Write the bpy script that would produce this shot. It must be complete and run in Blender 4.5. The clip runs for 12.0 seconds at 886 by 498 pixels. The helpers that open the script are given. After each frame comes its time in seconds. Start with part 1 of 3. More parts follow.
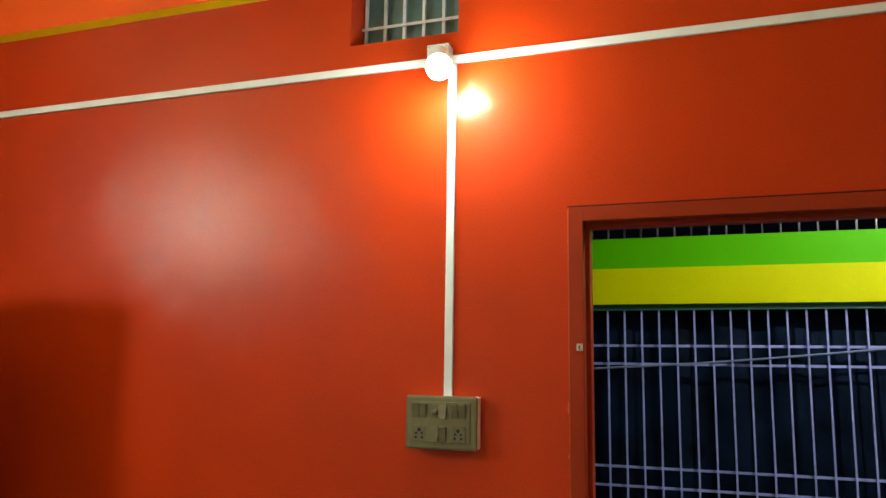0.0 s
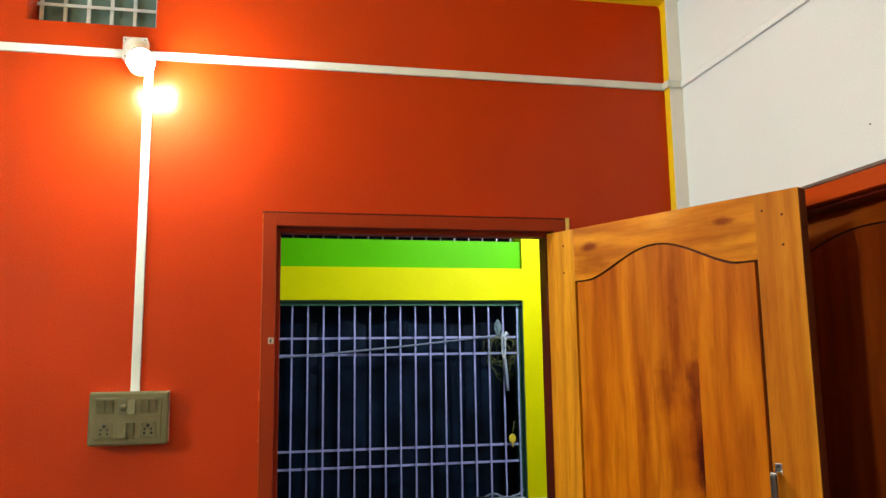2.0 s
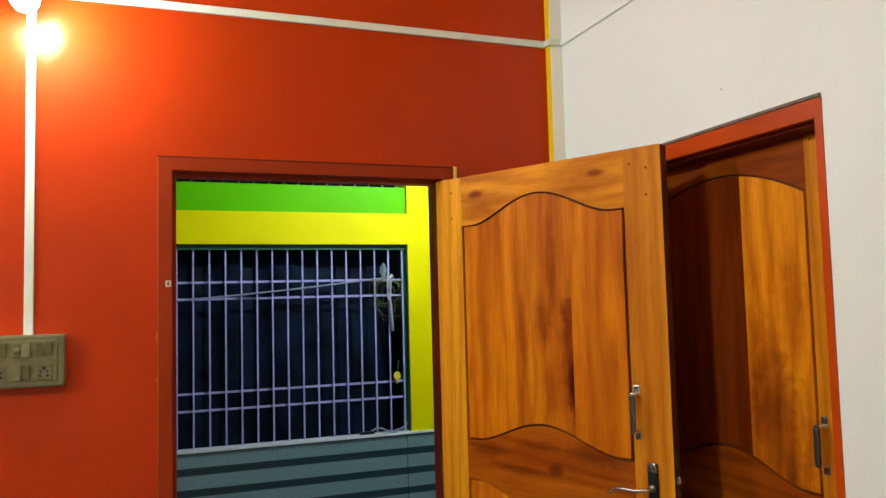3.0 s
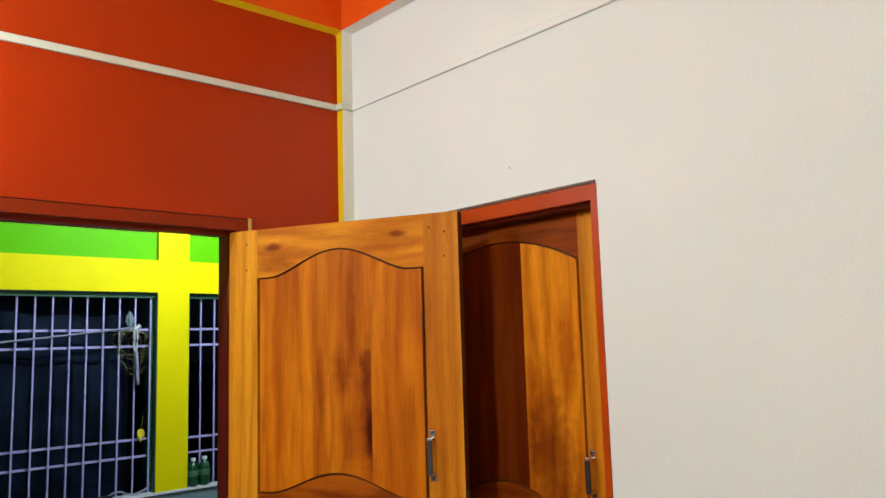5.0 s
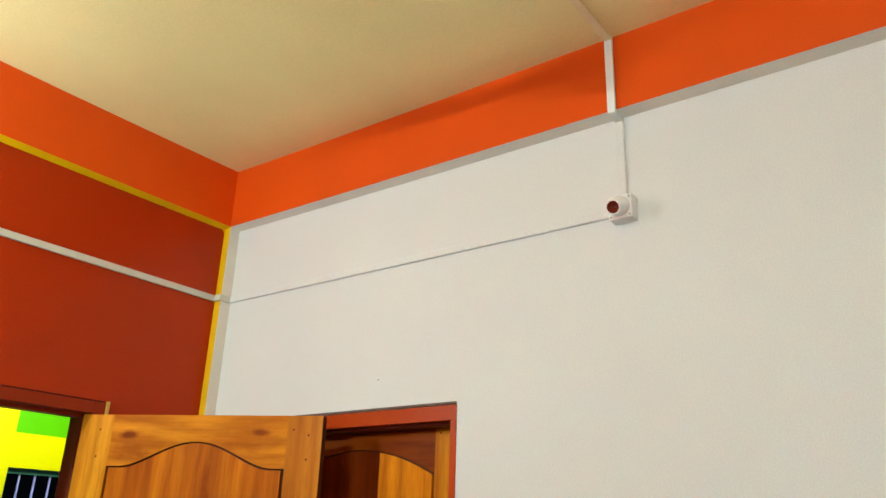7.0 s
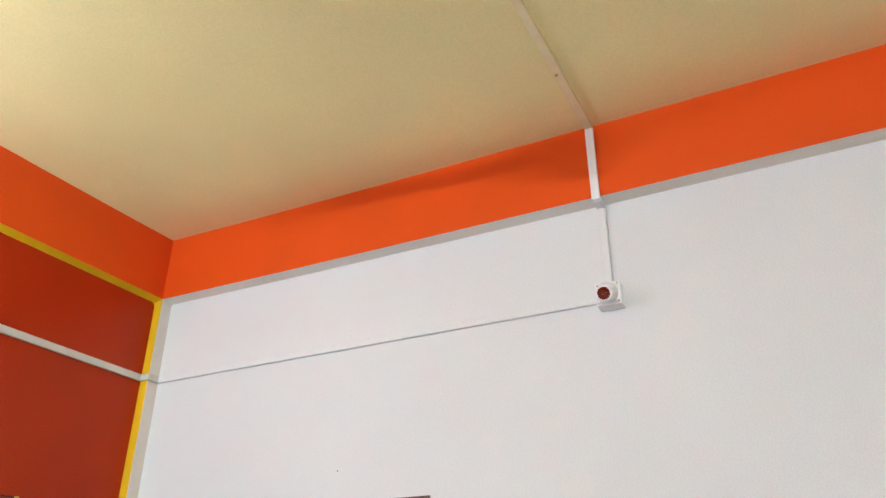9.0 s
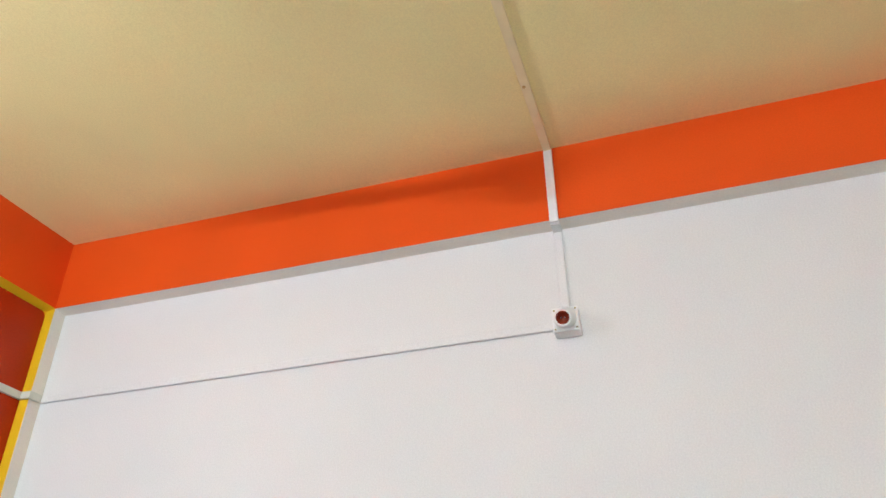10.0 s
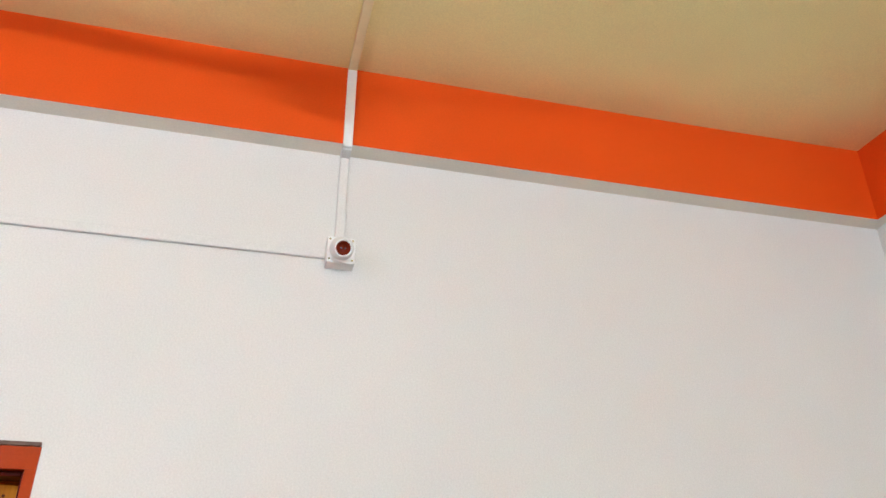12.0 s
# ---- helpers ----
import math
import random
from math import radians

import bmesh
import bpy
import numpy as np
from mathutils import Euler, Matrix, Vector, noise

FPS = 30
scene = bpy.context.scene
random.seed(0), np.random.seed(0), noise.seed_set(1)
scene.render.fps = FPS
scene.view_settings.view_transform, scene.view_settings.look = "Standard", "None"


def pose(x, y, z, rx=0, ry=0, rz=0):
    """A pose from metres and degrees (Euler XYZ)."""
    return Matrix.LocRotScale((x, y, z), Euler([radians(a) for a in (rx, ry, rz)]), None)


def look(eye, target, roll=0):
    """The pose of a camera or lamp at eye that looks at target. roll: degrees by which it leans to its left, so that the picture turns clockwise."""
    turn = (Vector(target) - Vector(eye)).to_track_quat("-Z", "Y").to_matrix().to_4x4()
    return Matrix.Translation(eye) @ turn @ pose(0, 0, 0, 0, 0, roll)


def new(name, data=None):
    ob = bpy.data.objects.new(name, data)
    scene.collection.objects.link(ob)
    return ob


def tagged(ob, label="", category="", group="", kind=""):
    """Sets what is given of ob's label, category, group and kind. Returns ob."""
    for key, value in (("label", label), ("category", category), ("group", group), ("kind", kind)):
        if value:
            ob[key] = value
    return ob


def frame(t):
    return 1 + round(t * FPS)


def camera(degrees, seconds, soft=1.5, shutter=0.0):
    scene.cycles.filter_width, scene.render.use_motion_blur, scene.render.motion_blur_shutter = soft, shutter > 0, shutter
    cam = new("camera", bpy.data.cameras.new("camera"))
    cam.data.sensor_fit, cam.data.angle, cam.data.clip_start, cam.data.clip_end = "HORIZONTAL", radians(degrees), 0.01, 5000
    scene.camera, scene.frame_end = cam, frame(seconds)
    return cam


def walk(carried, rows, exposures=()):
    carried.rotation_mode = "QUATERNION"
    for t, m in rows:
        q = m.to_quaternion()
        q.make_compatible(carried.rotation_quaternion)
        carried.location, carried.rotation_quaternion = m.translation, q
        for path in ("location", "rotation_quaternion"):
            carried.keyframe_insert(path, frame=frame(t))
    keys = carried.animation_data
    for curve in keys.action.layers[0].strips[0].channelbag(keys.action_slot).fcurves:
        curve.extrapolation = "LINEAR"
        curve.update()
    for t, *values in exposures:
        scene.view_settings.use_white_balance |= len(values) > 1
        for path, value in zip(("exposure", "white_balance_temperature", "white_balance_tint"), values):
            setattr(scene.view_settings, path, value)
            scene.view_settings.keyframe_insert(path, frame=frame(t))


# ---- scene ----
cam = camera(60.3, 12.0)
PATH = [
    (0, (-1.051, -2.12, 1.708), (-1.705, -0.254, 2.01), 0.9),
    (0.5, (-1.099, -2.228, 1.722), (-1.596, -0.313, 2.028), 1.6),
    (1, (-1.234, -2.283, 1.722), (-1.437, -0.331, 2.108), -0.3),
    (1.5, (-1.299, -2.313, 1.716), (-1.155, -0.346, 2.047), -1.4),
    (2, (-1.344, -2.375, 1.701), (-0.945, -0.436, 1.987), -0.8),
    (2.5, (-1.398, -2.454, 1.687), (-0.819, -0.549, 1.873), -1.4),
    (3, (-1.426, -2.495, 1.689), (-0.721, -0.629, 1.824), -1.5),
    (3.2, (-1.443, -2.496, 1.688), (-0.696, -0.644, 1.795), -1.1),
    (4.8, (-1.697, -2.461, 1.705), (-0.395, -0.959, 1.922), -1.9),
    (5, (-1.716, -2.46, 1.705), (-0.389, -0.983, 1.947), -1.7),
    (5.5, (-1.755, -2.459, 1.711), (-0.45, -0.982, 2.055), -1.6),
    (6, (-1.791, -2.485, 1.721), (-0.434, -1.104, 2.22), 0.2),
    (6.5, (-1.847, -2.525, 1.734), (-0.405, -1.273, 2.33), 1.0),
    (7, (-1.905, -2.547, 1.752), (-0.407, -1.427, 2.46), 1.9),
    (7.2, (-1.933, -2.562, 1.748), (-0.429, -1.475, 2.494), 2.2),
    (8.8, (-1.994, -2.295, 1.777), (-0.456, -1.411, 2.701), 1.2),
    (9, (-1.985, -2.244, 1.78), (-0.398, -1.436, 2.69), 0.1),
    (9.5, (-1.952, -2.142, 1.789), (-0.329, -1.506, 2.769), -0.2),
    (10, (-1.846, -2.029, 1.749), (-0.228, -1.496, 2.798), -0.3),
    (10.5, (-1.8, -1.914, 1.766), (-0.135, -1.564, 2.818), 1.0),
    (11, (-1.782, -1.771, 1.768), (-0.093, -1.759, 2.837), -0.1),
    (11.5, (-1.76, -1.63, 1.773), (-0.062, -1.935, 2.784), -2.1),
    (12, (-1.724, -1.596, 1.785), (0.0, -2.041, 2.695), -0.0),
]
walk(cam, [(t, look(eye, target, roll)) for t, eye, target, roll in PATH],
     [(0, -0.26, 6500, 4), (0.5, 0.13, 6500, 4), (1.5, 0.16, 6500, 4), (3, 0.08, 6500, 5), (5, 0.15, 6400, 8), (5.5, 0.13, 6450, 7), (6.3, 0.05, 6550, 4), (7.2, 0.05, 6500, 5), (8.8, 0.11, 5820, 12), (11, 0.20, 5860, 12), (12, 0.23, 5960, 11)])

# ---- light ----
world = bpy.data.worlds.new("night")
world.use_nodes = True
world.node_tree.nodes["Background"].inputs["Color"].default_value = (0.02, 0.03, 0.05, 1)
world.node_tree.nodes["Background"].inputs["Strength"].default_value = 0.05
scene.world = world
scene.view_settings.exposure = 0.0
LAMP_A, LAMP_B, LAMP_C = 850.0, 1245.0, 2400.0    # strengths: bulb on the red wall, tube on the west wall, veranda bulb


# ---- materials ----
def nodes_of(name):
    m = bpy.data.materials.new(name)
    m.use_nodes = True
    nt = m.node_tree
    return m, nt, nt.nodes["Principled BSDF"]


def add(nt, kind, **inputs):
    n = nt.nodes.new(kind)
    for k, v in inputs.items():
        n.inputs[k.replace("_", " ")].default_value = v
    return n


def ramp(nt, fac, stops):
    r = nt.nodes.new("ShaderNodeValToRGB")
    while len(r.color_ramp.elements) < len(stops):
        r.color_ramp.elements.new(0.5)
    for e, (p, c) in zip(r.color_ramp.elements, stops):
        e.position, e.color = p, (*c, 1)
    nt.links.new(fac, r.inputs["Fac"])
    return r.outputs["Color"]


def coords(nt, scale=(1, 1, 1), rot=(0, 0, 0)):
    tc = nt.nodes.new("ShaderNodeTexCoord")
    mp = nt.nodes.new("ShaderNodeMapping")
    mp.inputs["Scale"].default_value, mp.inputs["Rotation"].default_value = scale, rot
    nt.links.new(tc.outputs["Object"], mp.inputs["Vector"])
    return mp.outputs["Vector"]


def bump(nt, b, height, strength, distance):
    bp = add(nt, "ShaderNodeBump", Strength=strength, Distance=distance)
    nt.links.new(height, bp.inputs["Height"])
    nt.links.new(bp.outputs["Normal"], b.inputs["Normal"])


def paint(name, color, rough=0.5, vary=0.06, grain=0.25, spec=0.5, mottle=0.07, waves=6.0, film=0.0, film_rough=0.2, sheen=(1, 1, 1)):
    """Rolled wall paint: soft cloudy tone, fine orange-peel relief, slow waves of the plaster."""
    m, nt, b = nodes_of(name)
    v = coords(nt)
    big = add(nt, "ShaderNodeTexNoise", Scale=2.2, Detail=4.0)
    fine = add(nt, "ShaderNodeTexNoise", Scale=240.0, Detail=3.0)
    wave = add(nt, "ShaderNodeTexNoise", Scale=7.0, Detail=2.0)
    for n in (big, fine, wave):
        nt.links.new(v, n.inputs["Vector"])
    lo = tuple(c * (1 - vary) for c in color)
    hi = tuple(min(1, c * (1 + vary)) for c in color)
    grainy = nt.nodes.new("ShaderNodeMixRGB")
    grainy.blend_type, grainy.inputs["Fac"].default_value = "MULTIPLY", 1
    nt.links.new(ramp(nt, big.outputs["Fac"], [(0.3, lo), (0.7, hi)]), grainy.inputs["Color1"])
    nt.links.new(ramp(nt, fine.outputs["Fac"], [(0.3, (1 - mottle,) * 3), (0.7, (1 + mottle / 2,) * 3)]), grainy.inputs["Color2"])
    nt.links.new(grainy.outputs["Color"], b.inputs["Base Color"])
    rr = add(nt, "ShaderNodeMapRange")
    rr.inputs["To Min"].default_value, rr.inputs["To Max"].default_value = rough * 0.9, rough * 1.12
    nt.links.new(wave.outputs["Fac"], rr.inputs["Value"])
    nt.links.new(rr.outputs["Result"], b.inputs["Roughness"])
    mix = add(nt, "ShaderNodeMath")
    mix.operation = "MULTIPLY_ADD"
    mix.inputs[1].default_value = waves
    nt.links.new(wave.outputs["Fac"], mix.inputs[0])
    nt.links.new(fine.outputs["Fac"], mix.inputs[2])
    bump(nt, b, mix.outputs["Value"], grain, 0.0012)
    b.inputs["Specular IOR Level"].default_value, b.inputs["Specular Tint"].default_value = spec, (*sheen, 1)
    b.inputs["Coat Weight"].default_value, b.inputs["Coat Roughness"].default_value = film, film_rough
    if film:
        nt.links.new(b.inputs["Normal"].links[0].from_socket, b.inputs["Coat Normal"])
    return m


def plain(name, color, rough=0.4, metal=0.0, vary=0.12, scale=60.0, relief=0.05, spec=0.5):
    m, nt, b = nodes_of(name)
    n = add(nt, "ShaderNodeTexNoise", Scale=scale, Detail=3.0)
    nt.links.new(coords(nt), n.inputs["Vector"])
    lo = tuple(c * (1 - vary) for c in color)
    hi = tuple(min(1, c * (1 + vary)) for c in color)
    nt.links.new(ramp(nt, n.outputs["Fac"], [(0.3, lo), (0.7, hi)]), b.inputs["Base Color"])
    b.inputs["Roughness"].default_value, b.inputs["Metallic"].default_value = rough, metal
    b.inputs["Specular IOR Level"].default_value = spec
    bump(nt, b, n.outputs["Fac"], relief, 0.002)
    return m


def glow(name, color, strength):
    m, nt, b = nodes_of(name)
    b.inputs["Base Color"].default_value = (0.9, 0.9, 0.9, 1)
    b.inputs["Emission Color"].default_value = (*color, 1)
    b.inputs["Emission Strength"].default_value = strength
    return m


def wood(name, along, relief=0.1, tone=(1, 1, 1), stains=(), coat=0.12, gloss=0.42, flow=1.0):
    """Varnished teak: broad bands, fine fibre and dark flames along one axis; each board has its own shift and tone."""
    m, nt, b = nodes_of(name)
    tc = nt.nodes.new("ShaderNodeTexCoord")
    info = nt.nodes.new("ShaderNodeObjectInfo")
    shift = add(nt, "ShaderNodeVectorMath")
    shift.operation = "MULTIPLY_ADD"
    shift.inputs[1].default_value = (37.0, 11.0, 23.0)
    nt.links.new(info.outputs["Random"], shift.inputs[0])
    nt.links.new(tc.outputs["Object"], shift.inputs[2])

    def noise_tex(scale, squeeze, detail, distortion):
        mp = add(nt, "ShaderNodeMapping")
        mp.inputs["Scale"].default_value = (1, 1, squeeze) if along == "z" else (squeeze, 1, 1)
        nt.links.new(shift.outputs["Vector"], mp.inputs["Vector"])
        n = add(nt, "ShaderNodeTexNoise", Scale=scale, Detail=detail, Distortion=distortion)
        nt.links.new(mp.outputs["Vector"], n.inputs["Vector"])
        return n.outputs["Fac"]

    band = noise_tex(9.0, 0.13 * flow, 5.0, 0.6 * flow)
    fibre = noise_tex(110.0, 0.045, 5.0, 0.2)
    pores = noise_tex(2500.0, 0.01, 1.0, 0.0)
    flame = noise_tex(8.0, 0.22 * flow, 10.0, 0.8 * flow)
    fleck = noise_tex(150.0, 0.12, 6.0, 0.4)
    knot = noise_tex(5.0, 0.28, 2.0, 0.5)
    out = ramp(nt, band, [(0.30, [c * k for c, k in zip((0.40, 0.096, 0.0015), tone)]), (0.45, [c * k for c, k in zip((0.47, 0.128, 0.002), tone)]),
                          (0.58, [c * k for c, k in zip((0.55, 0.168, 0.003), tone)]), (0.74, [c * k for c, k in zip((0.62, 0.212, 0.006), tone)])])
    c2 = ramp(nt, fibre, [(0.30, (0.89, 0.84, 0.78)), (0.48, (1, 1, 1)), (0.68, (1.05, 1.07, 1.09))])
    c3 = ramp(nt, flame, [(0.26, (0.70, 0.56, 0.42)), (0.40, (0.91, 0.85, 0.77)), (0.52, (1, 1, 1)), (0.68, (1.06, 1.10, 1.10))])
    ringed = add(nt, "ShaderNodeMapping")
    ringed.inputs["Scale"].default_value = (1, 1, 0.22 * flow) if along == "z" else (0.22 * flow, 1, 1)
    nt.links.new(shift.outputs["Vector"], ringed.inputs["Vector"])
    rings = add(nt, "ShaderNodeTexWave", Scale=5.0, Distortion=14.0, Detail=4.0, Detail_Scale=1.0)
    rings.bands_direction = "X" if along == "z" else "Z"
    nt.links.new(ringed.outputs["Vector"], rings.inputs["Vector"])
    c6 = ramp(nt, rings.outputs["Fac"], [(0.0, (0.84, 0.77, 0.68)), (0.30, (0.97, 0.95, 0.92)), (0.6, (1, 1, 1)), (1.0, (1.06, 1.09, 1.12))])
    c7 = ramp(nt, fleck, [(0.34, (0.92, 0.88, 0.82)), (0.50, (1, 1, 1)), (0.68, (1.03, 1.04, 1.05))])
    c4 = ramp(nt, info.outputs["Random"], [(0.0, (0.92, 0.88, 0.85)), (1.0, (1.05, 1.06, 1.06))])
    c5 = ramp(nt, knot, [(0.20, (0.34, 0.18, 0.09)), (0.33, (0.93, 0.86, 0.80)), (0.43, (1, 1, 1))])
    marks = []
    for x, z, rx, rz, dark in stains:      # heart-wood, knots and other dark patches at known places on the leaf
        wob = add(nt, "ShaderNodeTexNoise", Scale=22.0, Detail=5.0, Distortion=0.6)
        nt.links.new(tc.outputs["Object"], wob.inputs["Vector"])
        sway = add(nt, "ShaderNodeVectorMath")
        sway.operation = "MULTIPLY_ADD"
        sway.inputs[1].default_value = (rx * 0.9, 0, rz * 0.9)
        nt.links.new(wob.outputs["Color"], sway.inputs[0])
        nt.links.new(tc.outputs["Object"], sway.inputs[2])
        mp = add(nt, "ShaderNodeMapping")
        mp.inputs["Scale"].default_value = (1 / rx, 0, 1 / rz)
        mp.inputs["Location"].default_value = (-x / rx - 0.45, 0, -z / rz - 0.45)
        nt.links.new(sway.outputs["Vector"], mp.inputs["Vector"])
        ball = add(nt, "ShaderNodeTexGradient")
        ball.gradient_type = "SPHERICAL"
        nt.links.new(mp.outputs["Vector"], ball.inputs["Vector"])
        marks.append(ramp(nt, ball.outputs["Fac"], [(0.0, (1, 1, 1)), (0.6, dark)]))
    for c in (c2, c3, c4, c5, c6, c7, *marks):
        mx = nt.nodes.new("ShaderNodeMixRGB")
        mx.blend_type = "MULTIPLY"
        mx.inputs["Fac"].default_value = 1
        nt.links.new(out, mx.inputs["Color1"])
        nt.links.new(c, mx.inputs["Color2"])
        out = mx.outputs["Color"]
    nt.links.new(out, b.inputs["Base Color"])
    b.inputs["Roughness"].default_value = 0.55
    b.inputs["Specular IOR Level"].default_value = 0.08
    b.inputs["Coat Weight"].default_value = gloss
    b.inputs["Coat Roughness"].default_value = coat
    bump(nt, b, pores, relief, 0.00022)
    nt.links.new(b.inputs["Normal"].links[0].from_socket, b.inputs["Coat Normal"])
    return m


RED = paint("satin red wall paint", (0.435, 0.0285, 0.0010), rough=0.140, vary=0.08, grain=0.75, spec=0.17, waves=3.0, mottle=0.2, film=0.14, film_rough=0.55, sheen=(1, 0.84, 0.62))
RED_FRAME = paint("brown-red gloss frame paint", (0.27, 0.024, 0.003), rough=0.42, vary=0.15, spec=0.15)
MAROON = paint("red-orange gloss frame paint", (0.43, 0.050, 0.003), rough=0.35, vary=0.14, spec=0.12)
ORANGE_FRAME = paint("orange-red gloss frame paint", (0.47, 0.066, 0.003), rough=0.33, vary=0.12, spec=0.15)
ORANGE = paint("orange beam paint", (0.76, 0.084, 0.004), rough=0.45, vary=0.05, spec=0.2)
YELLOW = paint("yellow trim paint", (0.82, 0.50, 0.0), rough=0.45, vary=0.05)
CREAM = paint("off-white wall paint", (0.755, 0.747, 0.722), rough=0.55, vary=0.02, grain=0.4, mottle=0.07)
BEIGE = paint("beige trim paint", (0.80, 0.745, 0.645), rough=0.55, vary=0.03, grain=0.4, mottle=0.06)
CEILING = paint("pale cream ceiling paint", (0.90, 0.80, 0.375), rough=0.7, vary=0.04, grain=0.5)
GREEN = paint("parrot green paint", (0.105, 0.45, 0.0), rough=0.5, vary=0.05, spec=0.08)
LEMON = paint("lemon yellow paint", (0.74, 0.66, 0.0), rough=0.5, vary=0.04, spec=0.08)
VERANDA_WALL = paint("dull grey veranda plaster", (0.12, 0.12, 0.135), rough=0.7)
DARKGREEN = paint("dark green paint", (0.025, 0.11, 0.05), rough=0.4)
PALE_FLOOR = plain("pale grey floor tile", (0.42, 0.43, 0.43), rough=0.3, scale=8)
FLOOR = plain("brown floor tile", (0.11, 0.085, 0.06), rough=0.25, scale=8)
PVC = plain("off-white plastic trunking", (0.64, 0.62, 0.53), rough=0.4, vary=0.04, scale=20)
DULL_PVC = plain("dull cream plastic trunking", (0.84, 0.74, 0.43), rough=0.5, vary=0.05, scale=20)
WHITE_PLASTIC = plain("white plastic", (0.86, 0.86, 0.84), rough=0.35, vary=0.03)
GREY_PLASTIC = plain("grey champagne plastic", (0.148, 0.124, 0.056), rough=0.42, vary=0.08, spec=0.25)
GREY_KEY = plain("lighter grey plastic key", (0.135, 0.114, 0.054), rough=0.30, vary=0.12, spec=0.3)
BLACK = plain("black plastic", (0.008, 0.008, 0.008), rough=0.4, spec=0.25)
RED_BAKELITE = plain("dark red bakelite", (0.21, 0.022, 0.007), rough=0.25)
STEEL = plain("bright steel", (0.62, 0.60, 0.57), rough=0.22, metal=1.0, vary=0.1)
DARK_STEEL = plain("dull dark steel", (0.10, 0.085, 0.075), rough=0.4, metal=0.85)
BRASS = plain("brass", (0.6, 0.42, 0.16), rough=0.3, metal=1.0)
BARS = plain("lavender grey bar paint", (0.37, 0.37, 0.64), rough=0.45, vary=0.15, scale=30)
BARS_LIGHT = plain("pale grey bar paint", (0.55, 0.58, 0.58), rough=0.45, vary=0.1, scale=30)
TILE = plain("blue-grey glazed tile", (0.165, 0.265, 0.268), rough=0.25, vary=0.1, scale=90)
TILE_DARK = plain("dark teal glazed tile", (0.018, 0.045, 0.052), rough=0.25, vary=0.15, scale=90)
SILL = plain("white painted sill", (0.62, 0.66, 0.66), rough=0.5)
SHEET = plain("dark plastic sheet", (0.006, 0.015, 0.033), rough=0.5, vary=0.75, scale=4, relief=0.6, spec=0.15)
NIGHT = plain("night ground", (0.004, 0.006, 0.006), rough=0.9)
PANE = plain("dull green glass pane", (0.10, 0.17, 0.16), rough=0.25, vary=0.2, scale=14)
BARE_WOOD = plain("bare yellow wood edge", (0.62, 0.36, 0.06), rough=0.6)
ROPE = plain("blue-grey rope", (0.22, 0.24, 0.32), rough=0.8)
WIRE = plain("yellow-green wire", (0.22, 0.23, 0.06), rough=0.5)
CLEAR = plain("crumpled clear plastic", (0.13, 0.18, 0.19), rough=0.3, vary=0.3)
TAG = plain("yellow plastic tag", (0.65, 0.55, 0.03), rough=0.4)
BOTTLE = plain("green bottle plastic", (0.008, 0.07, 0.022), rough=0.15)
CAP = plain("pale green paper", (0.06, 0.16, 0.08), rough=0.4)
FAN_BROWN = plain("dark brown fan enamel", (0.006, 0.004, 0.004), rough=0.4, spec=0.1)
WOOD_V = wood("varnished teak upright grain", "z", 0.08, (1.0, 0.88, 0.8))
WOOD_H = wood("varnished teak level grain", "x", 0.45)
STOP_MAROON = paint("dark maroon of the rebate", (0.085, 0.006, 0.002), rough=0.45, vary=0.2, spec=0.15)
RAW_EDGE = plain("raw brown wood edge", (0.13, 0.075, 0.055), rough=0.7, vary=0.3)
PLATE = plain("tarnished brassy steel", (0.55, 0.42, 0.30), rough=0.45, metal=0.6, vary=0.4, scale=150)
PALE_MARK = plain("faint grey mark", (0.5, 0.49, 0.47), rough=0.7)
WOOD_HEART = wood("varnished teak with a dark heart streak", "z", 0.08, (0.94, 0.83, 1.0), stains=[
    (0.552, 1.43, 0.036, 0.13, (0.22, 0.08, 0.03)), (0.545, 1.46, 0.075, 0.22, (0.62, 0.42, 0.28)), (0.535, 1.63, 0.034, 0.11, (0.50, 0.34, 0.24)), (0.44, 1.62, 0.045, 0.10, (0.66, 0.52, 0.42)),
    (0.475, 1.80, 0.024, 0.22, (0.72, 0.58, 0.48)), (0.46, 1.40, 0.03, 0.12, (0.72, 0.6, 0.5)), (0.36, 1.58, 0.03, 0.15, (0.74, 0.62, 0.5))])
WOOD_LOCK = wood("reddish teak level grain", "x", 0.3, (0.66, 0.49, 0.6), stains=[(0.20, 1.20, 0.10, 0.03, (0.60, 0.48, 0.42)), (0.47, 1.165, 0.035, 0.025, (0.50, 0.36, 0.30)), (0.62, 1.23, 0.12, 0.045, (0.62, 0.50, 0.44)), (0.40, 1.23, 0.10, 0.02, (0.70, 0.58, 0.50)), (0.33, 1.15, 0.14, 0.02, (0.72, 0.60, 0.52))])
WOOD_STILE = wood("pale teak upright grain", "z", 0.08, (1.16, 1.42, 3.2), flow=0.3)
WOOD_STILE_B = wood("honey teak upright grain", "z", 0.08, (1.16, 1.44, 3.4), flow=0.35)
# Its patches also turn these boards browner towards the bottom.
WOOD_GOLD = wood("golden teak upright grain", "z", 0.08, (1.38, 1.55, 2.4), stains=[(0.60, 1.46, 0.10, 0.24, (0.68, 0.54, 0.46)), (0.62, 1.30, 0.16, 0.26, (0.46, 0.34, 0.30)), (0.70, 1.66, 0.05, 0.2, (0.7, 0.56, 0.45))])
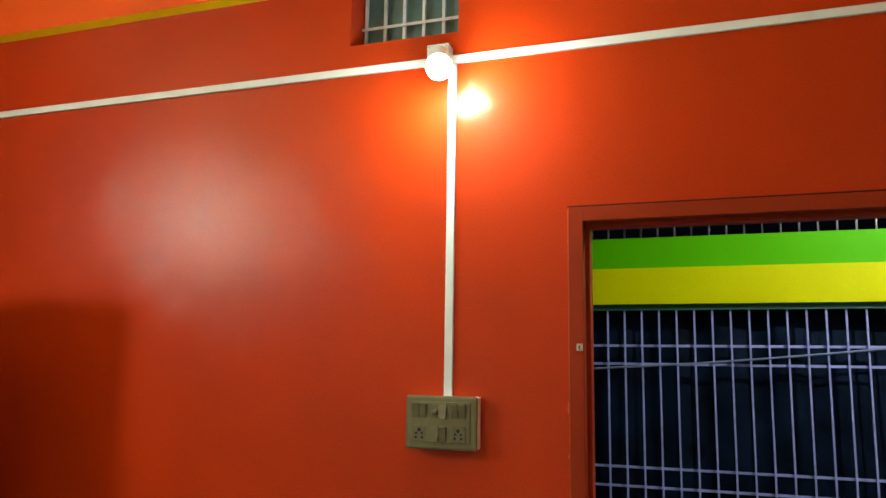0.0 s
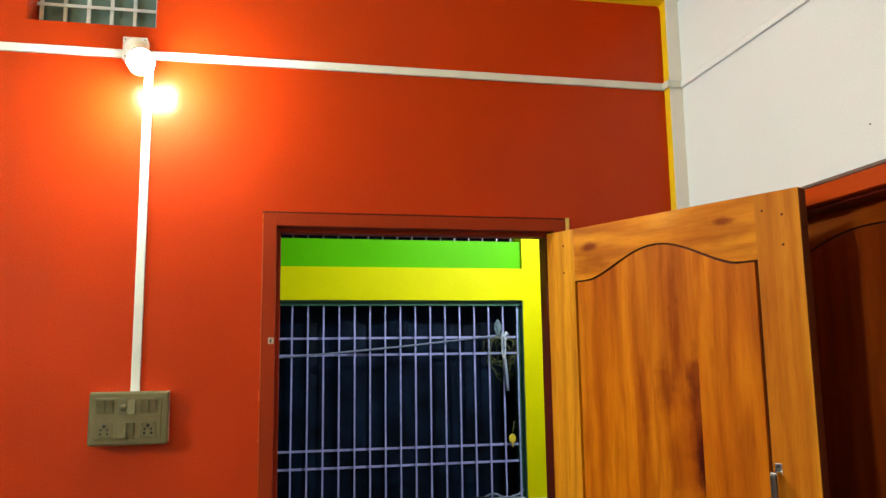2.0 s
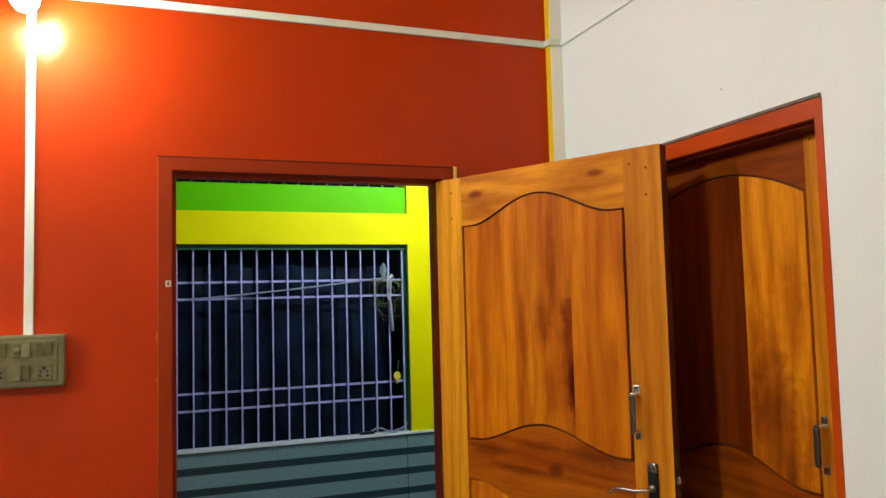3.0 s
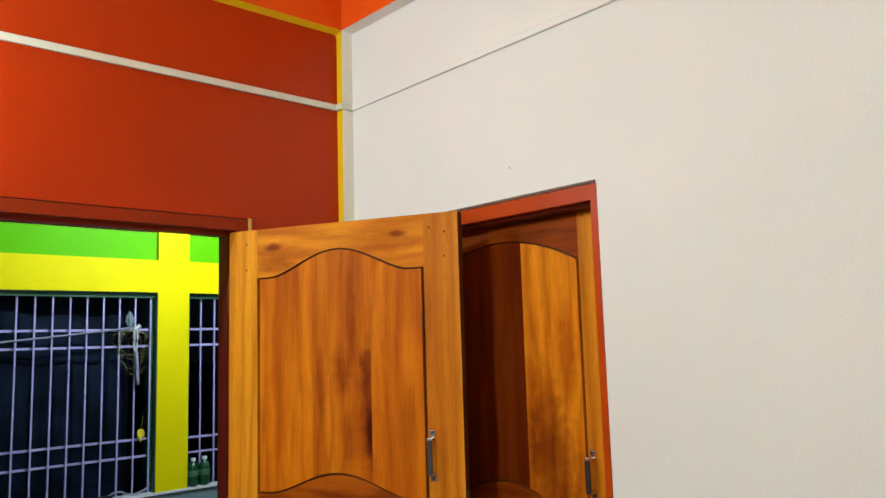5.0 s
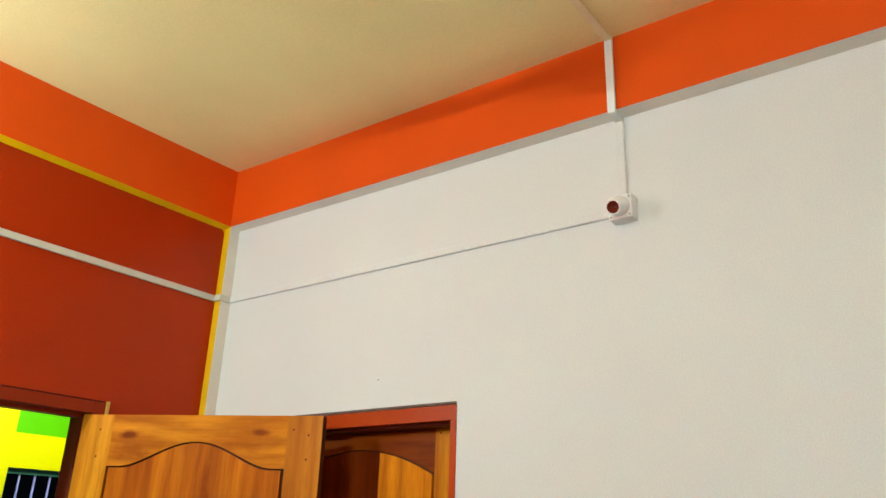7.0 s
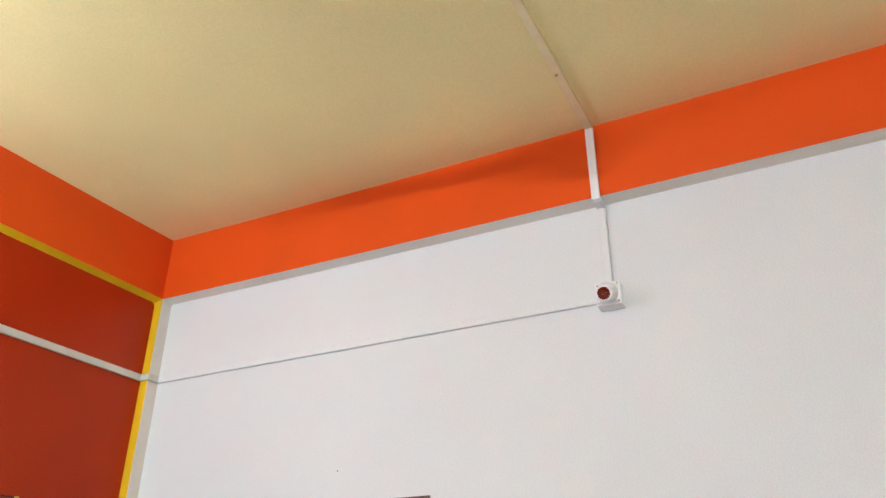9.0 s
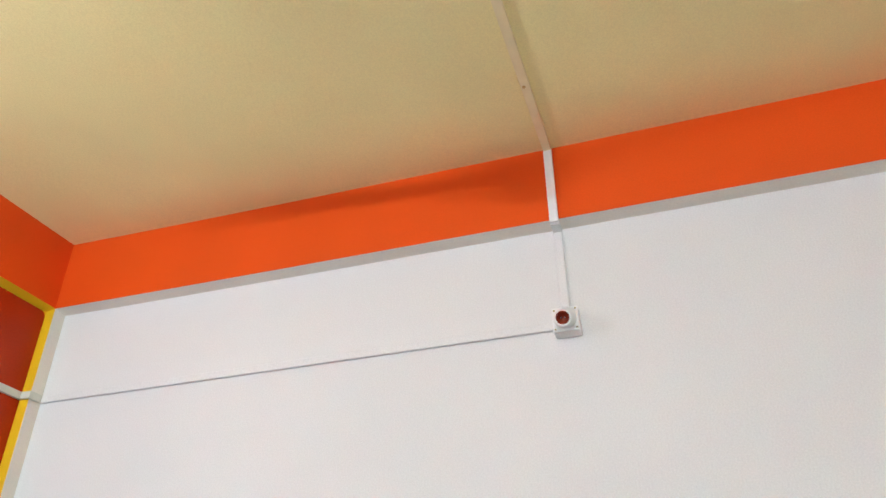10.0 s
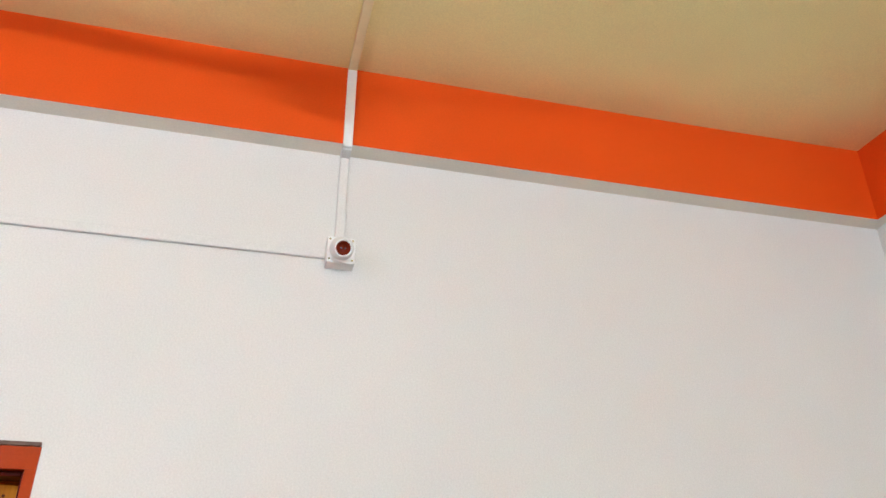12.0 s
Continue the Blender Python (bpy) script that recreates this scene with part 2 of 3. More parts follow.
WOOD_KNOTTY = wood("varnished teak with knots", "x", 0.3, (1.2, 1.36, 2.2), coat=0.02, gloss=0.6, stains=[(0.18, 2.045, 0.045, 0.018, (0.42, 0.24, 0.14)), (0.17, 1.99, 0.10, 0.03, (0.70, 0.56, 0.44)), (0.22, 2.02, 0.11, 0.05, (0.78, 0.68, 0.58)), (0.65, 2.055, 0.04, 0.014, (0.48, 0.30, 0.18)), (0.60, 2.03, 0.13, 0.045, (0.80, 0.70, 0.60))])
# Reddish wood, its tone darkened further to stand for the open leaf's shadow.
WOOD_RED_SHADE_V = wood("reddish teak upright grain with leaf shadow", "z", 0.08, (0.36, 0.19, 0.5))
WOOD_RED_SHADE_H = wood("reddish teak level grain with leaf shadow", "x", 0.3, (0.46, 0.29, 0.25))
WOOD_END = plain("dark varnished end grain", (0.10, 0.025, 0.008), rough=0.6, spec=0.1)
BULB_A = glow("cool white bulb", (0.85, 0.99, 1.03), LAMP_A)
BULB_B = glow("neutral white tube", (0.91, 1.0, 1.02), LAMP_B)
BULB_C = glow("veranda bulb", (0.88, 0.98, 1.1), LAMP_C)


# ---- mesh helpers ----
def bm_box(x0, x1, y0, y1, z0, z1, bevel=0.0, bm=None):
    bm = bm or bmesh.new()
    r = bmesh.ops.create_cube(bm, size=1)
    for v in r["verts"]:
        v.co = ((x0 + x1) / 2 + v.co.x * (x1 - x0), (y0 + y1) / 2 + v.co.y * (y1 - y0), (z0 + z1) / 2 + v.co.z * (z1 - z0))
    if bevel:
        es = list({e for v in r["verts"] for e in v.link_edges})
        bmesh.ops.bevel(bm, geom=es, offset=bevel, segments=2, affect="EDGES", profile=0.5)
    return bm


def bm_cyl(p, q, r0, r1=None, seg=20, bm=None):
    bm = bm or bmesh.new()
    p, q = Vector(p), Vector(q)
    d = q - p
    m = Matrix.Translation((p + q) / 2) @ d.to_track_quat("Z", "Y").to_matrix().to_4x4()
    bmesh.ops.create_cone(bm, cap_ends=True, segments=seg, radius1=r0, radius2=r0 if r1 is None else r1, depth=d.length, matrix=m)
    return bm


def bm_lathe(profile, seg=28, bm=None):
    """Turn (radius, height) pairs round z."""
    bm = bm or bmesh.new()
    rings = []
    for r, z in profile:
        rings.append([bm.verts.new((r * math.cos(2 * math.pi * k / seg), r * math.sin(2 * math.pi * k / seg), z)) for k in range(seg)] if r > 1e-6 else [bm.verts.new((0, 0, z))])
    for a, b in zip(rings, rings[1:]):
        for k in range(seg):
            j = (k + 1) % seg
            vs = [a[k % len(a)], a[j % len(a)], b[j % len(b)], b[k % len(b)]]
            vs = list(dict.fromkeys(vs))
            if len(vs) > 2:
                bm.faces.new(vs)
    return bm


def bm_prism(outline, y0, y1, bevel=0.0):
    """An outline in x and z, closed, as a slab from y0 to y1."""
    bm = bmesh.new()
    lo = [bm.verts.new((x, y0, z)) for x, z in outline]
    hi = [bm.verts.new((x, y1, z)) for x, z in outline]
    n = len(outline)
    bm.faces.new(lo)
    bm.faces.new(hi[::-1])
    for k in range(n):
        bm.faces.new((lo[k], hi[k], hi[(k + 1) % n], lo[(k + 1) % n]))
    bmesh.ops.recalc_face_normals(bm, faces=bm.faces)
    if bevel:
        es = [e for e in bm.edges if abs(e.verts[0].co.y - e.verts[1].co.y) < 1e-6]
        bmesh.ops.bevel(bm, geom=es, offset=bevel, segments=2, affect="EDGES", profile=0.5)
    return bm


def mesh_from(bm, name, mats, smooth=False):
    bmesh.ops.recalc_face_normals(bm, faces=bm.faces)
    me = bpy.data.meshes.new(name)
    bm.to_mesh(me)
    bm.free()
    for m in mats if isinstance(mats, (list, tuple)) else [mats]:
        me.materials.append(m)
    for p in me.polygons:
        p.use_smooth = smooth
    return me


def part(name, bm, material, parent, label="", smooth=False):
    ob = new(name, mesh_from(bm, name, material, smooth))
    ob.parent = parent
    return tagged(ob, label)


def thing(name, label, category, m=None, group=""):
    ob = new(name)
    ob.empty_display_size = 0.05
    if m is not None:
        ob.matrix_basis = m
    return tagged(ob, label, category, group)


def structure(name, bm, material, label="", smooth=False):
    return tagged(new(name, mesh_from(bm, name, material, smooth)), label, kind="structure")


def bm_tube(points, radius, seg=8):
    """A round cord along points."""
    bm = bmesh.new()
    pts = [Vector(p) for p in points]
    rings = []
    for i, p in enumerate(pts):
        d = (pts[min(i + 1, len(pts) - 1)] - pts[max(i - 1, 0)]).normalized()
        q = d.to_track_quat("Z", "Y").to_matrix()
        rings.append([bm.verts.new(p + q @ Vector((radius * math.cos(2 * math.pi * k / seg), radius * math.sin(2 * math.pi * k / seg), 0))) for k in range(seg)])
    for a, b in zip(rings, rings[1:]):
        for k in range(seg):
            bm.faces.new((a[k], a[(k + 1) % seg], b[(k + 1) % seg], b[k]))
    bm.faces.new(rings[0][::-1])
    bm.faces.new(rings[-1])
    return bm


# ---- the room ----
W, S, H = -4.15, -3.47, 3.21            # west wall, south wall, ceiling
BEAM = 2.952                            # underside of the beams
DX0, DX1, DTOP = -1.418, -0.440, 2.155  # doorway in the red wall
WY0, WY1 = -1.475, -0.555               # doorway in the west wall
EY0, EY1, ETOP = -1.196, -0.255, 2.133  # doorway in the white wall
VX0, VX1, VZ0 = -2.125, -1.755, 2.731   # vent


def wall_panels(xs, y0, y1, along="x"):
    """Blocks of wall between the cuts xs = [(a, b, z0, z1)...]."""
    bm = bmesh.new()
    for a, b, z0, z1 in xs:
        if along == "x":
            bm_box(a, b, y0, y1, z0, z1, bm=bm)
        else:
            bm_box(y0, y1, a, b, z0, z1, bm=bm)
    return bm


def north(y0, y1):
    return wall_panels([(W - 0.13, VX0, 0, H), (VX0, VX1, 0, VZ0), (VX0, VX1, BEAM + 0.003, H), (VX1, DX0, 0, H),
                        (DX0, DX1, DTOP, H), (DX1, 0.13, 0, H)], y0, y1)


structure("wall_north", north(0, 0.12), RED, "satin red plastered wall with a doorway and a small vent")
structure("wall_north_veranda_side", north(0.12, 0.14), VERANDA_WALL, "grey veranda side of the plastered wall")
wall_e = structure("wall_east", wall_panels([(S - 0.13, EY0, 0, H), (EY0, EY1, ETOP, H), (EY1, -0.0, 0, H)], 0, 0.13, "y"), CREAM,
          "off-white plastered wall with a doorway")
structure("wall_south", bm_box(W - 0.13, 0, S - 0.13, S, 0, H), CREAM, "off-white plastered wall")
structure("wall_west", wall_panels([(S, WY0, 0, H), (WY0, WY1, ETOP, H), (WY1, 0, 0, H)], W - 0.13, W, "y"), VERANDA_WALL, "grey plastered wall with a doorway")
structure("wall_next_room", bm_box(W - 2.0, W - 1.9, S, 0, 0, H), CREAM, "off-white wall of the next room")
structure("floor", bm_box(W - 0.13, 0.13, S - 0.13, 0.14, -0.06, 0), FLOOR, "brown tiled floor")


def sag(x, y, most, corners):
    """How far hand-laid plaster hangs below its true level, away from the corners."""
    d = min(math.hypot(x - cx, y - cy) for cx, cy in corners)
    return -most * (1 - math.exp(-d / 0.5))


CORNERS = ((0, 0), (0, S), (W, 0), (W, S))
DROP = 0.0125                           # the ceiling's sag over the room
bm = bmesh.new()
NX, NY = 36, 30
rows = [[bm.verts.new((x, y, H + sag(x, y, DROP, CORNERS))) for y in (S - 0.13 + (0.27 - S) * j / NY for j in range(NY + 1))]
        for x in (W - 0.13 + (0.26 - W) * i / NX for i in range(NX + 1))]
under_faces = [bm.faces.new((rows[i][j], rows[i][j + 1], rows[i + 1][j + 1], rows[i + 1][j])) for i in range(NX) for j in range(NY)]
slab = bmesh.ops.extrude_face_region(bm, geom=under_faces)
for v in slab["geom"]:
    if isinstance(v, bmesh.types.BMVert):
        v.co.z = H + 0.1
structure("ceiling", bm, CEILING, "pale cream painted ceiling", True)


def beam(name, x0, x1, y0, y1, under, label, inner, slope, most):
    """A beam whose underside slopes down to its wall and sags between the corners; inner names its room side."""
    bm = bmesh.new()
    along_x = x1 - x0 > y1 - y0
    a, b = (x0, x1) if along_x else (y0, y1)
    rings = []
    for k in range(41):
        u = a + (b - a) * k / 40
        ring = []
        for side, z in (("lo", 0), ("hi", 0), ("hi", 1), ("lo", 1)):
            x, y = (u, y0 if side == "lo" else y1) if along_x else (x0 if side == "lo" else x1, u)
            low = BEAM + sag(x, y, most, CORNERS) - (0 if side == inner else slope)
            ring.append(bm.verts.new((x, y, H if z else low)))
        rings.append(ring)
    for p, q in zip(rings, rings[1:]):
        for n in range(4):
            bm.faces.new((p[n], p[(n + 1) % 4], q[(n + 1) % 4], q[n]))
    bm.faces.new(rings[0])
    bm.faces.new(rings[-1][::-1])
    ob = structure(name, bm, [ORANGE, under], label)
    for p in ob.data.polygons:
        p.material_index = 1 if p.normal.z < -0.9 else 0
    return ob


beam("beam_north", W, 0, -0.038, 0, YELLOW, "orange painted beam with a yellow underside", "lo", 0.009, 0.004)
beam("beam_east", -0.05, 0, S, -0.038, BEIGE, "orange painted beam with a beige underside", "lo", 0.005, 0.007)
beam("beam_south", W, -0.05, S, S + 0.04, BEIGE, "orange painted beam with a beige underside", "hi", 0.005, 0.007)
beam("beam_west", W, W + 0.05, S + 0.04, -0.038, BEIGE, "orange painted beam with a beige underside", "hi", 0.005, 0.007)
column = structure("column_corner", bm_box(-0.05, 0, -0.038, 0, 0, BEAM, 0.002), [BEIGE, YELLOW], "corner column with one yellow and one beige face")
for p in column.data.polygons:
    p.material_index = 1 if p.normal.x < -0.6 else 0
structure("trim_vent_head", bm_box(VX0, VX1, 0, 0.12, BEAM, BEAM + 0.003), YELLOW, "yellow painted head of the vent opening")

LOW = BEAM - 0.009
arc = [(-0.05 - 0.018 + 0.018 * math.sin(radians(a)), LOW - 0.018 + 0.018 * math.cos(radians(a))) for a in range(0, 91, 10)]
structure("trim_corner", bm_prism([(-0.05, LOW)] + arc, -0.002, 0), YELLOW, "yellow rounded paint corner")

# vent grille
vent = thing("vent_grille", "pale grey steel bar grille set in the vent opening", "grille", pose(0, 0.095, 0))
for i in range(6):
    x = VX0 + 0.012 + i * (VX1 - VX0 - 0.024) / 5
    part("bar", bm_box(x - 0.0055, x + 0.0055, -0.005, 0.005, VZ0, BEAM, 0.001), BARS_LIGHT, vent)
for z in (VZ0 + 0.092, VZ0 + 0.213):
    part("crossbar", bm_box(VX0, VX1, -0.010, -0.0055, z - 0.005, z + 0.005, 0.001), BARS_LIGHT, vent)
part("pane", bm_box(VX0, VX1, 0.017, 0.023, VZ0, BEAM), PANE, vent, "dull green glass pane")

# door frame in the red wall
frame_n = thing("door_frame", "brown-red painted wooden door frame with a rebate, in the red wall", "door frame")


def jamb(name, x0, x1, z0, z1, parent):
    part(name, bm_box(x0, x1, -0.009, 0.035, z0, z1, 0.0012), RED_FRAME, parent)


FW, ST = 0.040, 0.013
jamb("jamb", DX0, DX0 + FW, 0, DTOP, frame_n)
jamb("jamb", DX1 - FW, DX1, 0, DTOP, frame_n)
jamb("head", DX0 + FW, DX1 - FW, DTOP - FW, DTOP, frame_n)
part("stop", bm_box(DX0, DX0 + FW + ST, 0.038, 0.085, 0, DTOP, 0.003), RED_FRAME, frame_n)
# The hinge-side stop gets a darker maroon than the other two.
part("stop", bm_box(DX1 - FW - ST, DX1, 0.038, 0.115, 0, DTOP, 0.003), STOP_MAROON, frame_n, "dark maroon rebate")
part("stop", bm_box(DX0 + FW + ST, DX1 - FW - ST, 0.038, 0.085, DTOP - FW - ST, DTOP, 0.003), RED_FRAME, frame_n)
part("head_strip", bm_box(DX0 - 0.0030, DX1, -0.0075, -0.001, DTOP + 0.0003, DTOP + 0.0050, 0.001), STOP_MAROON, frame_n, "thin dark maroon strip over the head")
part("edge_strip", bm_box(DX1 + 0.0005, DX1 + 0.012, -0.013, -0.001, 0, DTOP + 0.006, 0.001), BARE_WOOD, frame_n, "bare yellow wood strip")
part("edge_strip", bm_box(DX0 - 0.003, DX0 - 0.0005, -0.008, -0.001, 0, DTOP - 0.004, 0.001), ORANGE_FRAME, frame_n, "thin orange-red edge")
for z, h in ((1.60, 0.030), (1.47, 0.008)):
    part("chip", bm_box(DX0 - 0.006, DX0 - 0.0030, -0.0085, -0.001, z - h / 2, z + h / 2, 0.001), ORANGE, frame_n, "chipped paint showing orange")
plate = part("strike_plate", bm_box(-1.398, -1.381, -0.0115, -0.009, 1.753, 1.773, 0.001), PLATE, frame_n, "small tarnished strike plate")
part("hole", bm_box(-1.3925, -1.3875, -0.0122, -0.0112, 1.757, 1.768), DARK_STEEL, plate)

# ---- panelled doors ----
LW, LT, ST_W = 0.866, 0.035, 0.117       # leaf width, thickness, stile width
P_TOP, Q_LOW, LTOP = 1.942, 0.24, 2.11
ARCH = 0.082


def swell(s):
    """The ogee of the rails: flat ends, an S up to a round crown; s runs 0 to 1 over the panel."""
    a = min(s, 1 - s) * 2
    a = min(1, max(0, (a - 0.16) / 0.84))
    return math.sin(a * math.pi / 2) ** 1.6 if a > 0 else 0.0


def segment(s):
    """A plain segmental arch over the panel."""
    return 1 - (2 * s - 1) ** 2


def curve_line(z, sign, x0, x1, n=28, shape=swell):
    return [(x0 + (x1 - x0) * k / n, z + sign * ARCH * shape(k / n)) for k in range(n + 1)]


def door_leaf(name, label, m, P_LOW=1.222, Q_TOP=1.095, cuts=(0, 0.34, 0.70, 1), boards=None, wh=None, lock=None, top=None, LW=LW, crown=swell):
    """A two-panel leaf: x from the hinge to the free edge, the shown face at y = 0, its thickness towards +y."""
    d = thing(name, label, "door", m)
    wh = wh or WOOD_H
    boards = boards or [WOOD_V] * 3
    a, b = ST_W, LW - ST_W
    part("stile", bm_box(0, a, 0, LT, 0.008, LTOP, 0.0008), WOOD_STILE, d)
    part("stile", bm_box(b, LW, 0, LT, 0.008, LTOP, 0.0008), WOOD_STILE_B, d)
    rail = part("top_rail", bm_prism([(b, LTOP), (a, LTOP)] + curve_line(P_TOP, 1, a, b, shape=crown), 0.0004, LT), top or wh, d)
    rail.data.materials.append(WOOD_END)     # edge faces coloured dark and matt to take the glint off the arch
    for p in rail.data.polygons:
        p.material_index = 1 if abs(p.normal.y) < 0.8 else 0
    part("lock_rail", bm_prism(curve_line(P_LOW, 0.85, a, b) + curve_line(Q_TOP, -0.85, a, b)[::-1], 0.0004, LT, 0.002), lock or wh, d)
    part("bottom_rail", bm_box(a, b, 0.0004, LT, 0.008, Q_LOW, 0.002), wh, d)
    g = 0.0080
    for lo, hi, sl, sh, over in ((P_LOW, P_TOP, 0.85, 1, crown), (Q_LOW, Q_TOP, 0, -0.85, swell)):
        for s0, s1, wood_mat in zip(cuts, cuts[1:], boards):
            x0, x1 = a + g + (b - a - 2.5 * g) * s0, a + g + (b - a - 2.5 * g) * s1
            n = 14
            ss = [s0 + (s1 - s0) * k / n for k in range(n + 1)]
            up = [(x0 + (x1 - x0) * k / n, hi + sh * ARCH * over(s) - 0.0050) for k, s in enumerate(ss)]
            dn = [(x0 + (x1 - x0) * k / n, lo + sl * ARCH * swell(s) + g) for k, s in enumerate(ss)]
            part("board", bm_prism(up + dn[::-1], 0.0030, LT - 0.008), wood_mat, d)
        part("backing", bm_box(a - 0.01, b + 0.01, 0.014, 0.022, lo - 0.005, hi + (ARCH + 0.004 if sh > 0 else 0)), WOOD_END, d)
    for x, z in ((a * 0.62, LTOP - 0.05), (a * 0.62, P_TOP + 0.03), (b + a * 0.18, LTOP - 0.045), (b + a * 0.62, LTOP - 0.062), (b + a * 0.6, P_TOP + 0.03)):
        part("peg", bm_cyl((x, -0.0005, z), (x, 0.004, z), 0.0036, seg=10), WOOD_END, d)
    part("edge", bm_box(LW, LW + 0.0015, 0.001, LT - 0.001, 0.01, LTOP - 0.002), WOOD_END, d)
    return d


def pull_handle(d, x, z0, z1):
    h = part("pull_handle", bm_box(x - 0.0085, x + 0.0085, -0.034, -0.024, z0 + 0.02, z1 - 0.02, 0.004), DARK_STEEL, d, "dull steel pull handle")
    for z, s in ((z0, 1), (z1, -1)):
        part("bracket", bm_box(x - 0.0085, x + 0.0085, -0.030, -0.001, z + s * 0.020 - 0.005, z + s * 0.020 + 0.005, 0.002), STEEL, h)
        part("foot", bm_box(x - 0.0095, x + 0.0095, -0.0035, -0.0002, min(z - s * 0.004, z + s * 0.024), max(z - s * 0.004, z + s * 0.024), 0.0015), STEEL, h)
        bm = bm_cyl((x, -0.0065, z + s * 0.004), (x, -0.003, z + s * 0.004), 0.004, seg=12)
        part("screw", bm, DARK_STEEL, h)
    return h


ANG = -63.5
leaf_open = door_leaf("door_leaf", "open varnished teak door with arched panel on the red wall", pose(-0.497, 0.020, 0, 0, 0, ANG), boards=(WOOD_V, WOOD_HEART, WOOD_V), lock=WOOD_LOCK, top=WOOD_KNOTTY, LW=0.857)
pull_handle(leaf_open, 0.756, 1.290, 1.434)
lock = part("lock_plate", bm_box(0.781, 0.812, -0.010, -0.0002, 0.995, 1.228, 0.0048), BLACK, leaf_open, "black lock plate")
part("plate_cap", bm_prism([(0.782, 1.204), (0.811, 1.204)] + [(0.7965 + 0.0145 * math.cos(radians(a)), 1.216 + 0.0125 * math.sin(radians(a))) for a in range(0, 181, 15)], -0.0125, -0.0098, 0.0012), STEEL, lock, "bright steel cap")
for kx in (0.790, 0.803):
    part("screw", bm_cyl((kx, -0.0138, 1.216), (kx, -0.012, 1.216), 0.0034, seg=12), DARK_STEEL, lock)
lever_pts = [(0.796, -0.010, 1.160), (0.796, -0.036, 1.160), (0.784, -0.046, 1.159), (0.759, -0.048, 1.155), (0.729, -0.048, 1.156), (0.701, -0.048, 1.153), (0.680, -0.046, 1.139)]
part("rosette", bm_cyl((0.796, -0.014, 1.160), (0.796, -0.0095, 1.160), 0.011, seg=20), STEEL, lock, "bright steel collar")
part("lever", bm_tube(lever_pts, 0.0052, 12), STEEL, lock, "bright steel lever", True)
part("latch", bm_box(0.858, 0.869, 0.010, 0.024, 1.176, 1.196, 0.002), STEEL, leaf_open, "steel latch bolt")
part("latch_face", bm_box(0.8582, 0.8600, 0.007, 0.027, 1.08, 1.26, 0.001), DARK_STEEL, leaf_open)
for z in (0.25, 1.1, 1.88):
    part("hinge", bm_cyl((-0.005, 0.004, z - 0.05), (-0.005, 0.004, z + 0.05), 0.006, seg=12), WOOD_END, leaf_open)

# Its reddish boards and rails carry the open leaf's shadow in their colour.
leaf_shut = door_leaf("door_leaf", "closed varnished teak door set deep in the off-white wall", pose(0.088, EY1 - 0.030, 0, 0, 0, -90), 1.187, 1.06, (0, 0.32, 0.65, 0.8, 1), (WOOD_RED_SHADE_V, WOOD_RED_SHADE_V, WOOD_GOLD, WOOD_GOLD), WOOD_RED_SHADE_H, LW=0.884, crown=segment)
pull_handle(leaf_shut, 0.784, 1.250, 1.382)
for z in (0.25, 1.1, 1.88):
    part("hinge", bm_cyl((-0.004, -0.002, z - 0.05), (-0.004, -0.002, z + 0.05), 0.006, seg=12), DARK_STEEL, leaf_shut)

frame_e = thing("door_frame", "orange-red painted wooden door frame in the off-white wall", "door frame")
EJ = 0.022                              # visible width of its jambs
part("jamb", bm_box(-0.003, 0.125, EY0, EY0 + EJ, 0, ETOP - 0.046, 0.001), MAROON, frame_e)
part("jamb", bm_box(-0.003, 0.125, EY1 - EJ, EY1, 0, ETOP - 0.046, 0.001), MAROON, frame_e)
part("head", bm_box(-0.003, 0.125, EY0, EY1, ETOP - 0.046, ETOP, 0.001), MAROON, frame_e)
part("top_edge", bm_box(-0.006, -0.001, EY0 + 0.001, EY1, ETOP + 0.0005, ETOP + 0.009, 0.001), RAW_EDGE, frame_e, "dark unpainted upper edge")
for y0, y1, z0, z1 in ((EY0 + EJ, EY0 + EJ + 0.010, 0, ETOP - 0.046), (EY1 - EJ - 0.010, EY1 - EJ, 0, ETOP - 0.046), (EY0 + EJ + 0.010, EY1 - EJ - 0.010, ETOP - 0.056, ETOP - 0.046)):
    part("stop", bm_box(0.022, 0.0865, y0, y1, z0, z1, 0.003), STOP_MAROON, frame_e, "dark maroon rebate")

part("nail_mark", bm_cyl((-0.0012, -0.872, 2.237), (0.001, -0.872, 2.237), 0.0022, seg=9), DARK_STEEL, wall_e, "small dark nail mark")
part("pencil_mark", bm_box(-0.0012, 0.0005, -1.7665, -1.7635, 2.708, 2.738), PALE_MARK, wall_e, "faint grey mark")

# ---- wiring ----
trunk = thing("wire_trunking", "off-white plastic wire trunking along the walls and ceiling", "trunking")
T, HW, Z = 0.012, 0.0125, 2.638
part("run", bm_box(W, -0.05, -T, -0.0005, Z - HW, Z + HW, 0.002), PVC, trunk)
part("run", bm_box(-0.05 - T, -0.0505, -0.038 - T, -0.0, Z - HW, Z + HW, 0.002), PVC, trunk)
part("run", bm_box(-0.05, -T, -0.038 - T, -0.0385, Z - HW, Z + HW, 0.002), PVC, trunk)
part("run", bm_box(-0.0105, -0.0005, -1.737, -0.038, Z - HW, Z + HW, 0.004), CREAM, trunk, "wall-coloured trunking")
part("drop", bm_box(-1.769 - HW, -1.769 + HW, -T, -0.0005, 1.62, Z - HW - 0.0005, 0.002), PVC, trunk)
YC = -1.768
